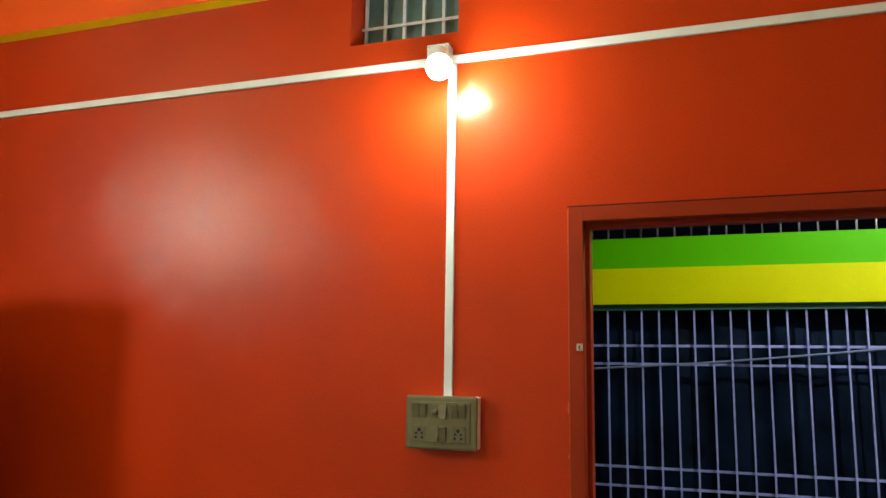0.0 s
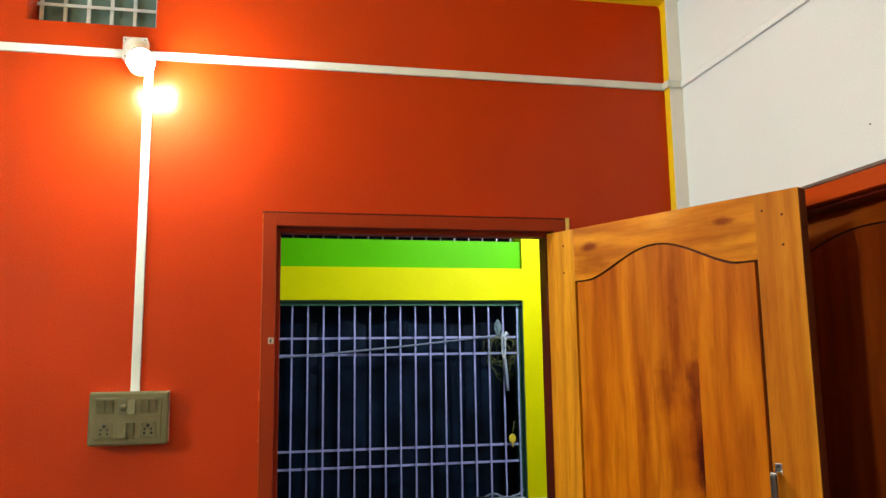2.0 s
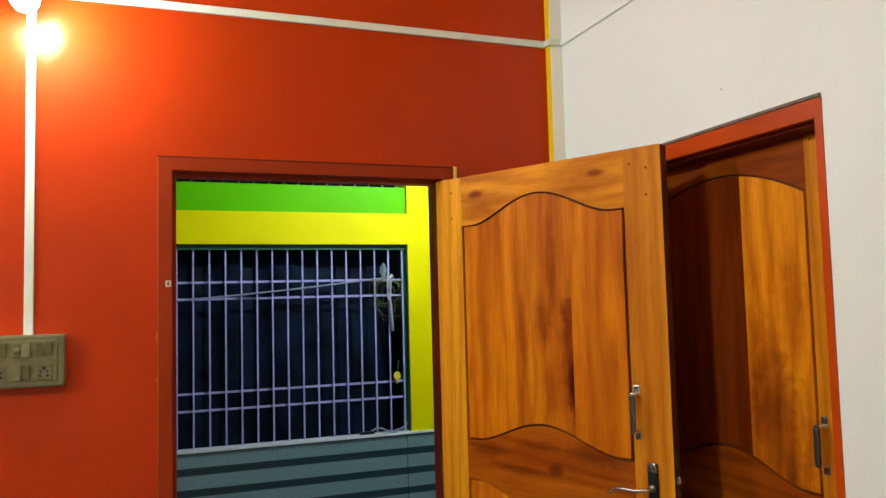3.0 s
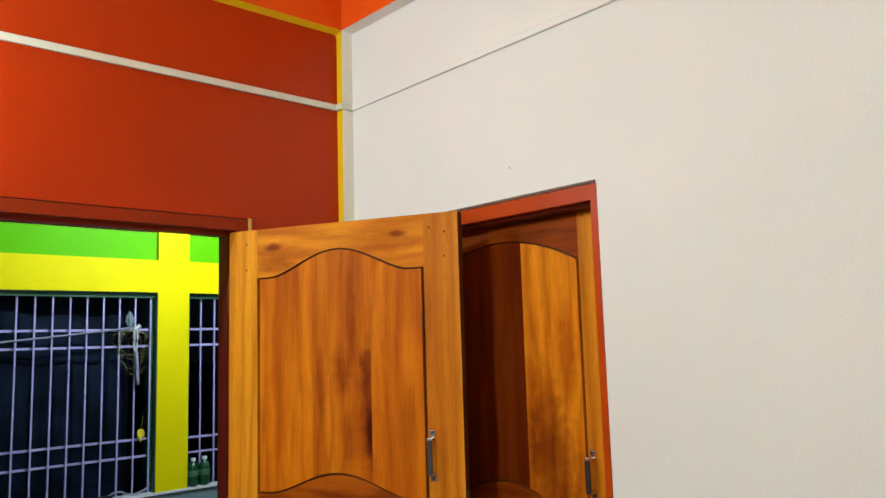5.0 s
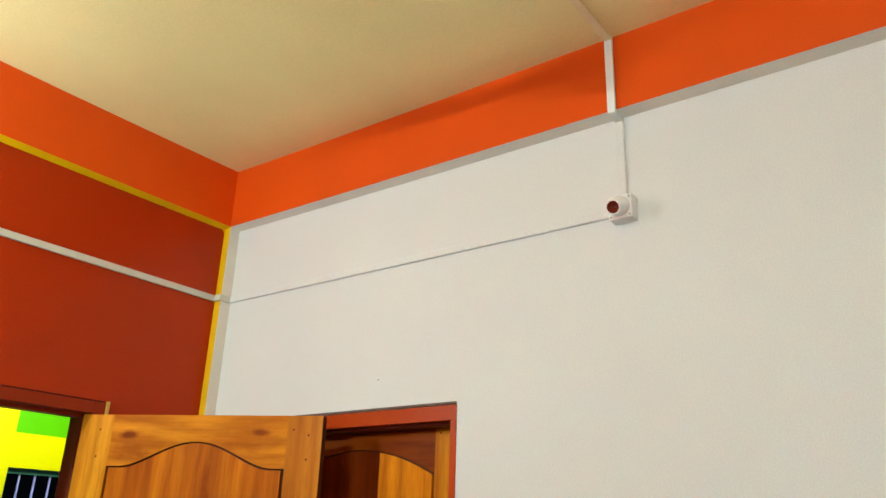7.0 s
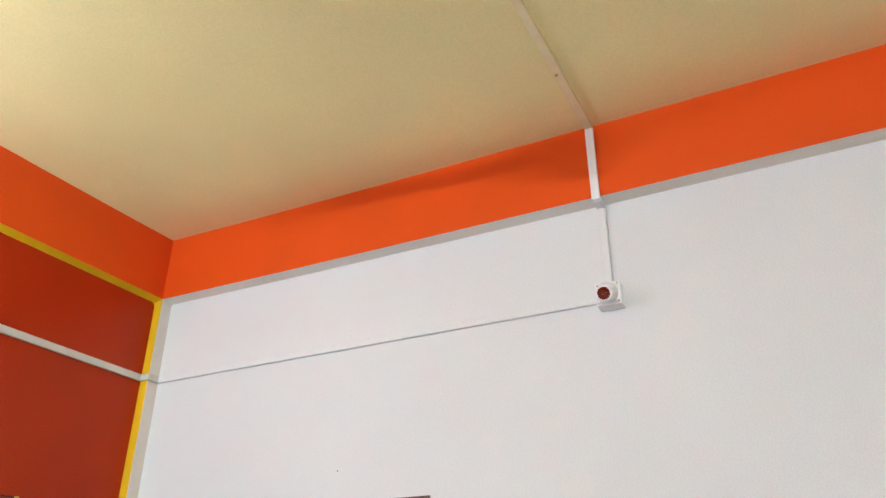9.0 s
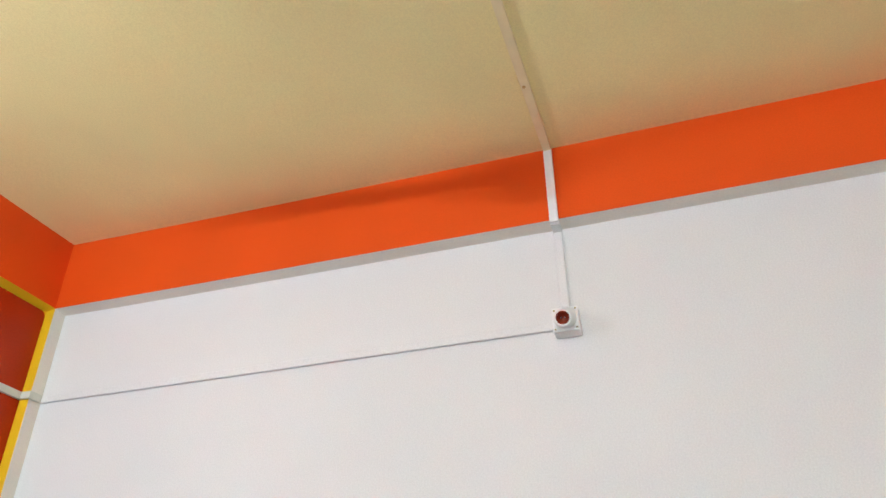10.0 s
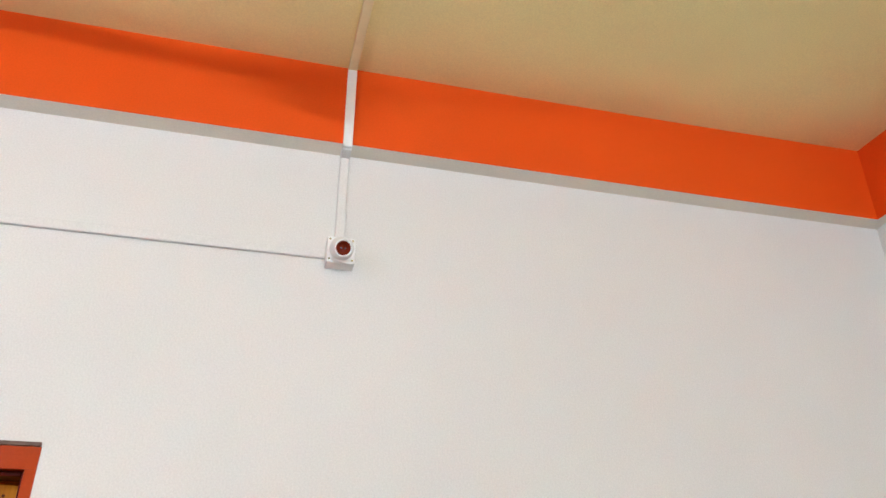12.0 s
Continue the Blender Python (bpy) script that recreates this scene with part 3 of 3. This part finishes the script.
part("riser", bm_box(-T, -0.0005, YC - HW, YC + HW, 2.668, BEAM - T - 0.012, 0.004), CREAM, trunk, "wall-coloured trunking")
part("turn", bm_box(-0.05, -0.0005, YC - HW, YC + HW, BEAM - T - 0.012, BEAM - 0.006, 0.002), CREAM, trunk, "wall-coloured trunking")
part("riser", bm_box(-0.05 - T, -0.0505, YC - HW, YC + HW, BEAM - T - 0.008, H - DROP - T, 0.002), WHITE_PLASTIC, trunk)
part("ceiling_run", bm_box(-1.50, -0.0505, YC - HW, YC + HW, H - DROP - T, H - DROP + 0.001, 0.002), DULL_PVC, trunk, "dull cream trunking")
part("screw", bm_cyl((-0.345, YC + 0.004, H - DROP - T - 0.002), (-0.345, YC + 0.004, H - DROP - T + 0.002), 0.005, seg=10), BRASS, trunk)


def lamp_holder(name, label, m, tilt, turn):
    """A square box with an angled batten holder: the box's back on the plane y = 0, its front towards -y."""
    d = thing(name, label, "lamp holder", m)
    part("box", bm_box(-0.0345, 0.0345, -0.040, -0.0005, -0.0335, 0.0355, 0.003), WHITE_PLASTIC, d)
    part("lid", bm_box(-0.0350, 0.0350, -0.045, -0.040, -0.034, 0.036, 0.002), WHITE_PLASTIC, d)
    for sx in (-0.028, 0.028):
        for sz in (-0.026, 0.028):
            part("screw", bm_cyl((sx, -0.0462, sz), (sx, -0.044, sz), 0.0027, seg=10), STEEL, d)
    axis = Matrix.Translation((0, -0.044, 0.004)) @ Euler((radians(90 + tilt), 0, radians(turn))).to_matrix().to_4x4()
    body = bm_lathe([(0, 0), (0.029, 0), (0.030, 0.010), (0.024, 0.018), (0.023, 0.052), (0.0215, 0.056), (0.0180, 0.056), (0.0175, 0.030), (0, 0.030)])
    body.transform(axis)
    part("holder", body, WHITE_PLASTIC, d, smooth=True)
    return d, axis


holder, ax = lamp_holder("lamp_holder", "empty white lamp holder with dark red socket on off-white wall", pose(0, -1.771, 2.635, 0, 0, -90), 24, 0)
sock = bm_lathe([(0, 0.034), (0.0174, 0.034), (0.0174, 0.0555), (0.0150, 0.0565), (0.0140, 0.045), (0, 0.043)])
sock.transform(ax)
part("socket", sock, RED_BAKELITE, holder, "dark red socket", True)
pin = bmesh.new()
for s in (-1, 1):
    bm_cyl((s * 0.005, 0, 0.042), (s * 0.005, 0, 0.050), 0.002, seg=10, bm=pin)
pin.transform(ax)
part("contact", pin, STEEL, holder)


def led_bulb(d, axis, mat, k=1.0):
    base = bm_lathe([(0, 0.045), (0.011, 0.045), (0.012, 0.060), (0.016, 0.064), (0.027, 0.092), (0.030, 0.100), (0.0, 0.100)])
    fat = Matrix.Translation((0, 0, 0.045)) @ Matrix.Diagonal((k, k, k, 1)) @ Matrix.Translation((0, 0, -0.045))
    base.transform(axis @ fat)
    bulb = part("bulb", base, WHITE_PLASTIC, d, "led bulb", True)
    dome = bm_lathe([(0.0295, 0.1005), (0.0303, 0.106), (0.0293, 0.115), (0.0255, 0.125), (0.0182, 0.133), (0.0095, 0.1365), (0, 0.138)])
    dome.transform(axis @ fat)
    part("dome", dome, mat, bulb, "glowing white dome", True)


lamp_a, ax = lamp_holder("wall_lamp", "lit led bulb in an angled white holder on the red wall", pose(-1.805, 0, 2.642), 40, 22)
led_bulb(lamp_a, ax, BULB_A, 1.25)
tube = thing("tube_light", "lit white led tube batten on the grey wall", "lamp", pose(W, -1.92, 2.605, 0, 0, 90))
part("housing", bm_box(-0.26, 0.26, -0.030, -0.0005, -0.020, 0.020, 0.003), WHITE_PLASTIC, tube)
part("tube", bm_cyl((-0.245, -0.046, 0), (0.245, -0.046, 0), 0.0145, seg=18), BULB_B, tube, "glowing white tube", True)
for sx in (-1, 1):
    part("end_cap", bm_box(sx * 0.253 - 0.007, sx * 0.253 + 0.007, -0.064, -0.030, -0.018, 0.018, 0.003), WHITE_PLASTIC, tube)

# switch board
board = thing("switch_board", "grey plastic switch board with two sockets on the red wall", "switch board", pose(-1.7765, 0, 1.5485))
part("back_box", bm_box(-0.104, 0.104, -0.036, -0.0005, -0.072, 0.073, 0.003), WHITE_PLASTIC, board, "white back box")
part("plate", bm_box(-0.1065, 0.1065, -0.048, -0.036, -0.0745, 0.0745, 0.007), GREY_PLASTIC, board)
part("panel", bm_box(-0.088, 0.088, -0.051, -0.048, -0.057, 0.058, 0.002), GREY_PLASTIC, board)


def rocker(x0, x1, z0, z1, pressed=1):
    """A rocker key, tipped in at its lower end, or at its upper end with pressed = -1."""
    bm = bm_box(x0, x1, -0.0615, -0.051, z0, z1)
    for v in bm.verts:
        if v.co.y < -0.055 and pressed * (v.co.z - (z0 + z1) / 2) < 0:
            v.co.y = -0.0518
    bmesh.ops.bevel(bm, geom=bm.edges[:], offset=0.001, segments=2, affect="EDGES")
    part("switch", bm, GREY_KEY, board)


def socket(cx, cz):
    s = part("socket", bm_box(cx - 0.021, cx + 0.021, -0.054, -0.051, cz - 0.021, cz + 0.021, 0.0015), GREY_KEY, board)
    for dx, dz, r in ((0, 0.0105, 0.0052), (-0.0085, 0.001, 0.0034), (0.0085, 0.001, 0.0034), (-0.0095, -0.0105, 0.0038), (0.0095, -0.0105, 0.0038)):
        part("pin_hole", bm_cyl((cx + dx, -0.0545, cz + dz), (cx + dx, -0.0535, cz + dz), r, seg=12), BLACK, s)


for cx in (-0.062, 0.054):
    rocker(cx - 0.021, cx - 0.0005, 0.012, 0.052)
    rocker(cx + 0.0005, cx + 0.021, 0.012, 0.052)
    socket(cx, -0.031)
rocker(-0.003, 0.0185, 0.012, 0.052, -1)
part("indicator_panel", bm_box(-0.025, -0.004, -0.053, -0.051, 0.012, 0.052, 0.001), GREY_KEY, board)
knob = bm_lathe([(0, 0.0), (0.0085, 0.0), (0.0080, 0.007), (0.005, 0.010), (0, 0.011)])
knob.transform(Matrix.Translation((-0.0145, -0.053, 0.030)) @ Matrix.Rotation(radians(90), 4, "X"))
part("knob", knob, GREY_KEY, board, "small round knob", True)
rocker(-0.026, -0.005, -0.051, -0.011, -1)
rocker(-0.0035, 0.0175, -0.051, -0.011)

# ceiling fan
FX, FY, FZ = -1.580, -1.766, 2.925
FH = H - DROP - FZ                      # ceiling over the hub
fan = thing("ceiling_fan", "dark brown three-bladed ceiling fan on a short rod", "fan", pose(FX, FY, FZ))
part("canopy", bm_lathe([(0, FH - 0.001), (0.055, FH - 0.001), (0.05, FH - 0.03), (0.02, FH - 0.06), (0, FH - 0.06)]), FAN_BROWN, fan, smooth=True)
part("rod", bm_cyl((0, 0, 0.05), (0, 0, FH - 0.05), 0.011), FAN_BROWN, fan)
part("motor", bm_lathe([(0, 0.045), (0.05, 0.042), (0.09, 0.025), (0.10, 0.0), (0.09, -0.022), (0.045, -0.036), (0, -0.04)]), FAN_BROWN, fan, smooth=True)
for k in range(3):
    out = []
    for x, y in ((0.11, -0.035), (0.16, -0.052), (0.56, -0.062)):
        out.append((x, y))
    for j in range(9):
        a = -90 + 180 * j / 8
        cy = -0.042 if a < 0 else 0.042
        out.append((0.587 + 0.020 * math.cos(radians(a)), cy + 0.020 * math.sin(radians(a))))
    out += [(0.56, 0.062), (0.16, 0.052), (0.11, 0.035)]
    bm = bm_prism(out, -0.0015, 0.0015)
    bm.transform(Matrix.Rotation(radians(-0.6 + 120 * k), 4, "Z") @ Matrix.Rotation(radians(8), 4, "X") @ Matrix.Rotation(radians(90), 4, "X"))
    part("blade", bm, FAN_BROWN, fan)

# open door leaf in the west wall, unseen, placed by its shadow on the red wall
leaf_west = door_leaf("door_leaf", "open varnished teak door hung on the grey wall", pose(W + 0.006, WY1 - 0.02, 0))
pull_handle(leaf_west, 0.762, 1.238, 1.392)
frame_w = thing("door_frame", "orange-red painted wooden frame of an open doorway", "door frame")
part("jamb", bm_box(W - 0.125, W + 0.003, WY0, WY0 + 0.036, 0, ETOP, 0.003), ORANGE_FRAME, frame_w)
part("jamb", bm_box(W - 0.125, W + 0.003, WY1 - 0.036, WY1, 0, ETOP, 0.003), ORANGE_FRAME, frame_w)
part("head", bm_box(W - 0.125, W + 0.003, WY0 + 0.036, WY1 - 0.036, ETOP - 0.046, ETOP, 0.003), ORANGE_FRAME, frame_w)

# ---- the veranda beyond the doorway ----
VY = 2.148                              # its outer wall
VE, VWX, VH = 3.4, -4.28, 3.05
PX0, PX1 = 0.086, 0.281                 # yellow pillar
WT, WB = 2.055, 0.872                   # window head and sill
structure("floor_veranda", bm_box(VWX, VE, 0.14, VY + 0.2, -0.08, -0.005), PALE_FLOOR, "pale grey tiled veranda floor")
structure("ceiling_veranda", bm_box(VWX, VE, 0.14, VY + 0.2, VH, VH + 0.1), VERANDA_WALL, "grey veranda ceiling")
structure("wall_veranda_east", bm_box(VE, VE + 0.1, 0.14, VY + 0.2, 0, VH), VERANDA_WALL, "grey veranda end wall")
structure("wall_veranda_west", bm_box(VWX - 0.1, VWX, 0.14, VY + 0.2, 0, VH), VERANDA_WALL, "grey veranda end wall")
structure("wall_veranda_room_side", bm_box(0.13, VE, 0.0, 0.14, 0, VH), VERANDA_WALL, "grey veranda wall")
BAYS = [(-2.35, PX0), (PX1, 2.45)]
EDGES = [(VWX, -2.35), (PX0, PX1), (2.45, VE)]
for a, b in EDGES:
    structure("pillar_veranda", bm_box(a, b, VY, VY + 0.2, WB, VH), LEMON, "lemon yellow veranda pillar")
for a, b in BAYS:
    structure("lintel_veranda", bm_box(a, b, VY, VY + 0.2, WT, 2.252), LEMON, "lemon yellow lintel over the veranda window")
    structure("panel_veranda", bm_box(a, b, VY + 0.03, VY + 0.2, 2.252, 2.424), GREEN, "parrot green recessed band above the lintel")
rv = bmesh.new()
for a, b in BAYS:
    bm_box(b - 0.004, b - 0.0005, VY + 0.004, VY + 0.2, WB, WT, bm=rv)
    bm_box(a + 0.0005, a + 0.004, VY + 0.004, VY + 0.2, WB, WT, bm=rv)
    bm_box(a + 0.004, b - 0.004, VY + 0.004, VY + 0.2, WT - 0.004, WT - 0.0005, bm=rv)
structure("trim_window_reveal", rv, DARKGREEN, "dark green painted window reveals")
structure("wall_veranda_low", bm_box(VWX, VE, VY + 0.012, VY + 0.2, 0, WB - 0.0145), TILE_DARK, "low veranda wall under the windows")
structure("sill_veranda", bm_box(VWX, VE, VY - 0.012, VY + 0.080, WB - 0.014, WB, 0.002), SILL, "white painted window sill")

BAR_Y = VY + 0.052


def window_grille(x0, x1, z0, z1, levels, label, first, BAR_Y=BAR_Y, BARS=BARS):
    g = thing("window_grille", label, "grille", group="veranda window grilles")
    x = first
    while x < x1 - 0.004:
        if x > x0 + 0.004:
            part("bar", bm_box(x - 0.0048, x + 0.0048, BAR_Y - 0.005, BAR_Y + 0.005, z0, z1, 0.0012), BARS, g)
        x += 0.0915
    for z in levels:
        part("crossbar", bm_box(x0 + 0.005, x1 - 0.005, BAR_Y + 0.018, BAR_Y + 0.023, z - 0.0068, z + 0.0068, 0.001), BARS, g)
    part("head_rail", bm_box(x0 + 0.005, x1 - 0.005, BAR_Y - 0.022, BAR_Y - 0.006, z1 - 0.032, z1 - 0.005, 0.001), DARKGREEN, g)
    part("side_rail", bm_box(x0 + 0.005, x0 + 0.030, BAR_Y + 0.006, BAR_Y + 0.017, z0, z1 - 0.027, 0.001), DARKGREEN, g)
    part("side_rail", bm_box(x1 - 0.030, x1 - 0.005, BAR_Y + 0.006, BAR_Y + 0.017, z0, z1 - 0.027, 0.001), DARKGREEN, g)
    return g


LEVELS = (1.832, 1.733, 1.184, 1.084)
window_grille(BAYS[0][0], BAYS[0][1], WB, WT, LEVELS, "lavender grey steel bar grille in the window before the dark sheet", 0.0605 - 26 * 0.0915)
window_grille(BAYS[1][0], BAYS[1][1], WB, WT, (1.832, 1.733, 1.163, 1.072), "lavender grey steel bar grille in the window beside the yellow pillar", PX1 + 0.008)
for i in (0, 1):
    window_grille(BAYS[i][0], BAYS[i][1], 2.424, VH, (2.55, 2.85), "dull dark steel bar grille in the opening above the green band", BAYS[i][0] + 0.03, VY + 0.15, DARK_STEEL)

# dado tiles under the sill
dado = thing("tile_dado", "blue-grey glazed wall tiles with dark stripes under the window sill", "tiles")
x_cuts = [-2.35, -1.55, -0.75, 0.054, 0.058, 0.85, 1.65]
bands = []
for k in range(6):
    top = 0.850 - 0.1205 * k
    bands += [(top - 0.077, top, TILE), (top - 0.094, top - 0.080, TILE_DARK), (top - 0.118, top - 0.098, TILE_DARK)]
for z0, z1, mat in bands:
    for a, b in zip(x_cuts, x_cuts[1:]):
        if b - a > 0.01:
            part("tile", bm_box(a + 0.0005, b - 0.0005, VY + 0.002, VY + 0.013, z0, z1, 0.001), mat, dado)

# dark sheet hung outside the first window, in folds
sheet = bmesh.new()
NX, NZ = 90, 24
grid = [[sheet.verts.new((-2.4 + 2.375 * i / NX, VY + 0.165 + 0.022 * noise.noise((i * 0.21, j * 0.07, 0)) + 0.012 * math.sin(i * 0.55 + 0.6 * noise.noise((i * 0.1, j * 0.12, 3))),
                          0.3 + 2.0 * j / NZ)) for j in range(NZ + 1)] for i in range(NX + 1)]
for i in range(NX):
    for j in range(NZ):
        sheet.faces.new((grid[i][j], grid[i + 1][j], grid[i + 1][j + 1], grid[i][j + 1]))
bmesh.ops.solidify(sheet, geom=sheet.faces[:], thickness=0.002)
tagged(new("plastic_sheet", mesh_from(sheet, "plastic_sheet", SHEET, True)), "dark creased plastic sheet hung outside the barred window", "sheet")
structure("ground", bm_box(-60, 60, VY + 0.2, 120, -0.5, -0.4), NIGHT, "dark ground outside at night")

# veranda lamp
vl = thing("ceiling_lamp", "bare bulb on the veranda ceiling", "lamp", pose(0.22, 0.95, VH))
part("rose", bm_lathe([(0, -0.0005), (0.045, -0.0005), (0.042, -0.02), (0.02, -0.03), (0.018, -0.08), (0, -0.08)]), WHITE_PLASTIC, vl, smooth=True)
part("bulb", bm_lathe([(0.0, -0.081), (0.018, -0.083), (0.030, -0.11), (0.033, -0.13), (0.028, -0.15), (0.015, -0.162), (0, -0.165)]), BULB_C, vl, "glowing bulb", True)

# rope along the bars
pts = []
for k in range(25):
    s = k / 24
    pts.append((-1.75 + 1.75 * s, BAR_Y - 0.014 - 0.004 * math.sin(s * 9), 1.700 + 0.150 * s - 0.014 * math.sin(math.pi * s)))
tagged(new("rope", mesh_from(bm_tube(pts, 0.0055), "rope", ROPE, True)), "blue-grey rope tied across the window bars", "rope")

# bundle of wire, cloth strip and plastic tied to the bar
KX, KY, KZ = -0.034, BAR_Y - 0.018, 1.845
coil = thing("wire_bundle", "tangled yellow-green wire and a grey hose tied to a window bar", "wire bundle", pose(KX, KY, KZ))
rng = random.Random(4)
for k in range(7):
    rx, rz = rng.uniform(0.05, 0.13), rng.uniform(0.07, 0.15)
    cx, ph = rng.uniform(-0.06, 0.02), rng.uniform(0, 6)
    loop = []
    for j in range(25):
        a = 2 * math.pi * j / 24
        wob = 0.9 + 0.6 * noise.noise((0.7 * j, 3.1 * k, ph))
        loop.append((cx + rx * wob * math.sin(a) + 0.006 * math.sin(3 * a + ph), -0.006 - 0.008 * math.cos(a + ph), -rz + rz * math.cos(a) - 0.01))
    part("wire_loop", bm_tube(loop, 0.0010, 6), WIRE, coil, smooth=True)
hose = [(0.002, -0.008, -0.14), (0.006, -0.009, -0.18), (0.010, -0.01, -0.24), (0.014, -0.009, -0.30), (0.016, -0.008, -0.34)]
part("hose", bm_tube(hose, 0.010, 12), ROPE, coil, "grey hose end", True)
knot = bmesh.new()
for k in range(5):
    a0 = rng.uniform(0, 3)
    ring = [(0.018 * math.cos(a0 + j * 0.55) + rng.uniform(-0.003, 0.003), -0.012 + 0.010 * math.sin(a0 + j * 0.55), -0.01 + 0.006 * j - 0.02) for j in range(9)]
    tb = bm_tube(ring, 0.004, 6)
    tmp = bpy.data.meshes.new("tmp")
    tb.to_mesh(tmp)
    tb.free()
    knot.from_mesh(tmp)
    bpy.data.meshes.remove(tmp)
part("knot", knot, BARS_LIGHT, coil, "pale cloth knot", True)
loop = [(-0.004 + 0.011 * math.sin(a * 0.3), -0.014, -0.075 + 0.065 * math.cos(a * 0.3)) for a in range(22)]
part("cloth_loop", bm_tube(loop, 0.005, 6), BARS_LIGHT, coil, "pale cloth loop", True)
bag = bmesh.new()
bmesh.ops.create_icosphere(bag, subdivisions=3, radius=1)
for v in bag.verts:
    n = noise.noise(v.co * 2.3) * 0.5
    v.co = Vector((v.co.x * 0.022 * (1 + n) - 0.035, v.co.y * 0.010 * (1 + n) - 0.004, v.co.z * 0.045 * (1 + n * 0.7) + 0.045))
part("plastic_bag", bag, CLEAR, coil, "crumpled clear plastic bag")

tagp = thing("plastic_tag", "yellow plastic tag hanging from a wire on the window bars", "tag", pose(0.008, BAR_Y - 0.016, 1.219))
part("wire", bm_tube([(0.012, 0, 0.10), (0.006, 0, 0.06), (0.002, 0, 0.03)], 0.0015, 6), WIRE, tagp, smooth=True)
ring = [(0.018 * math.sin(a * math.pi / 8), 0.002 * math.sin(a), 0.024 * math.cos(a * math.pi / 8)) for a in range(17)]
part("ring", bm_tube(ring, 0.0055, 8), TAG, tagp, smooth=True)
part("tail", bm_box(-0.004, 0.004, -0.003, 0.003, -0.048, -0.026, 0.002), TAG, tagp)
part("plate", bm_prism([(-0.017, 0), (0, 0.022), (0.017, 0), (0, -0.022)], -0.002, 0.002), TAG, tagp)

cord = thing("cable_end", "grey cable with a dark connector lying on the window sill", "cable", pose(-0.08, VY + 0.03, WB))
part("cable", bm_tube([(0.16, 0.03, 0.045), (0.12, 0.02, 0.018), (0.06, 0.0, 0.007), (0.01, -0.004, 0.012), (-0.02, 0.004, 0.030), (-0.06, 0.008, 0.028), (-0.10, 0.006, 0.010)], 0.006, 8), ROPE, cord, smooth=True)
part("connector", bm_box(-0.165, -0.07, -0.012, 0.010, 0.001, 0.018, 0.004), BLACK, cord, "dark connector")

for i, (x, h) in enumerate(((0.330, 0.168), (0.402, 0.172))):
    bt = thing("bottle", "green plastic bottle standing on the window sill", "bottle", pose(x, VY + 0.03, WB), "bottles on the sill")
    part("body", bm_lathe([(0, 0.001), (0.030, 0.001), (0.033, 0.01), (0.033, h * 0.66), (0.032, h * 0.72), (0.026, h * 0.81), (0.013, h * 0.87), (0.012, h * 0.90), (0, h * 0.90)], 20), BOTTLE, bt, smooth=True)
    part("paper_band", bm_lathe([(0.0332, h * 0.36), (0.0338, h * 0.37), (0.0338, h * 0.56), (0.0332, h * 0.57)], 20), CAP, bt, "pale green paper band", True)
    part("cap", bm_lathe([(0, h * 0.895), (0.016, h * 0.895), (0.0155, h), (0, h)], 16), SILL, bt)
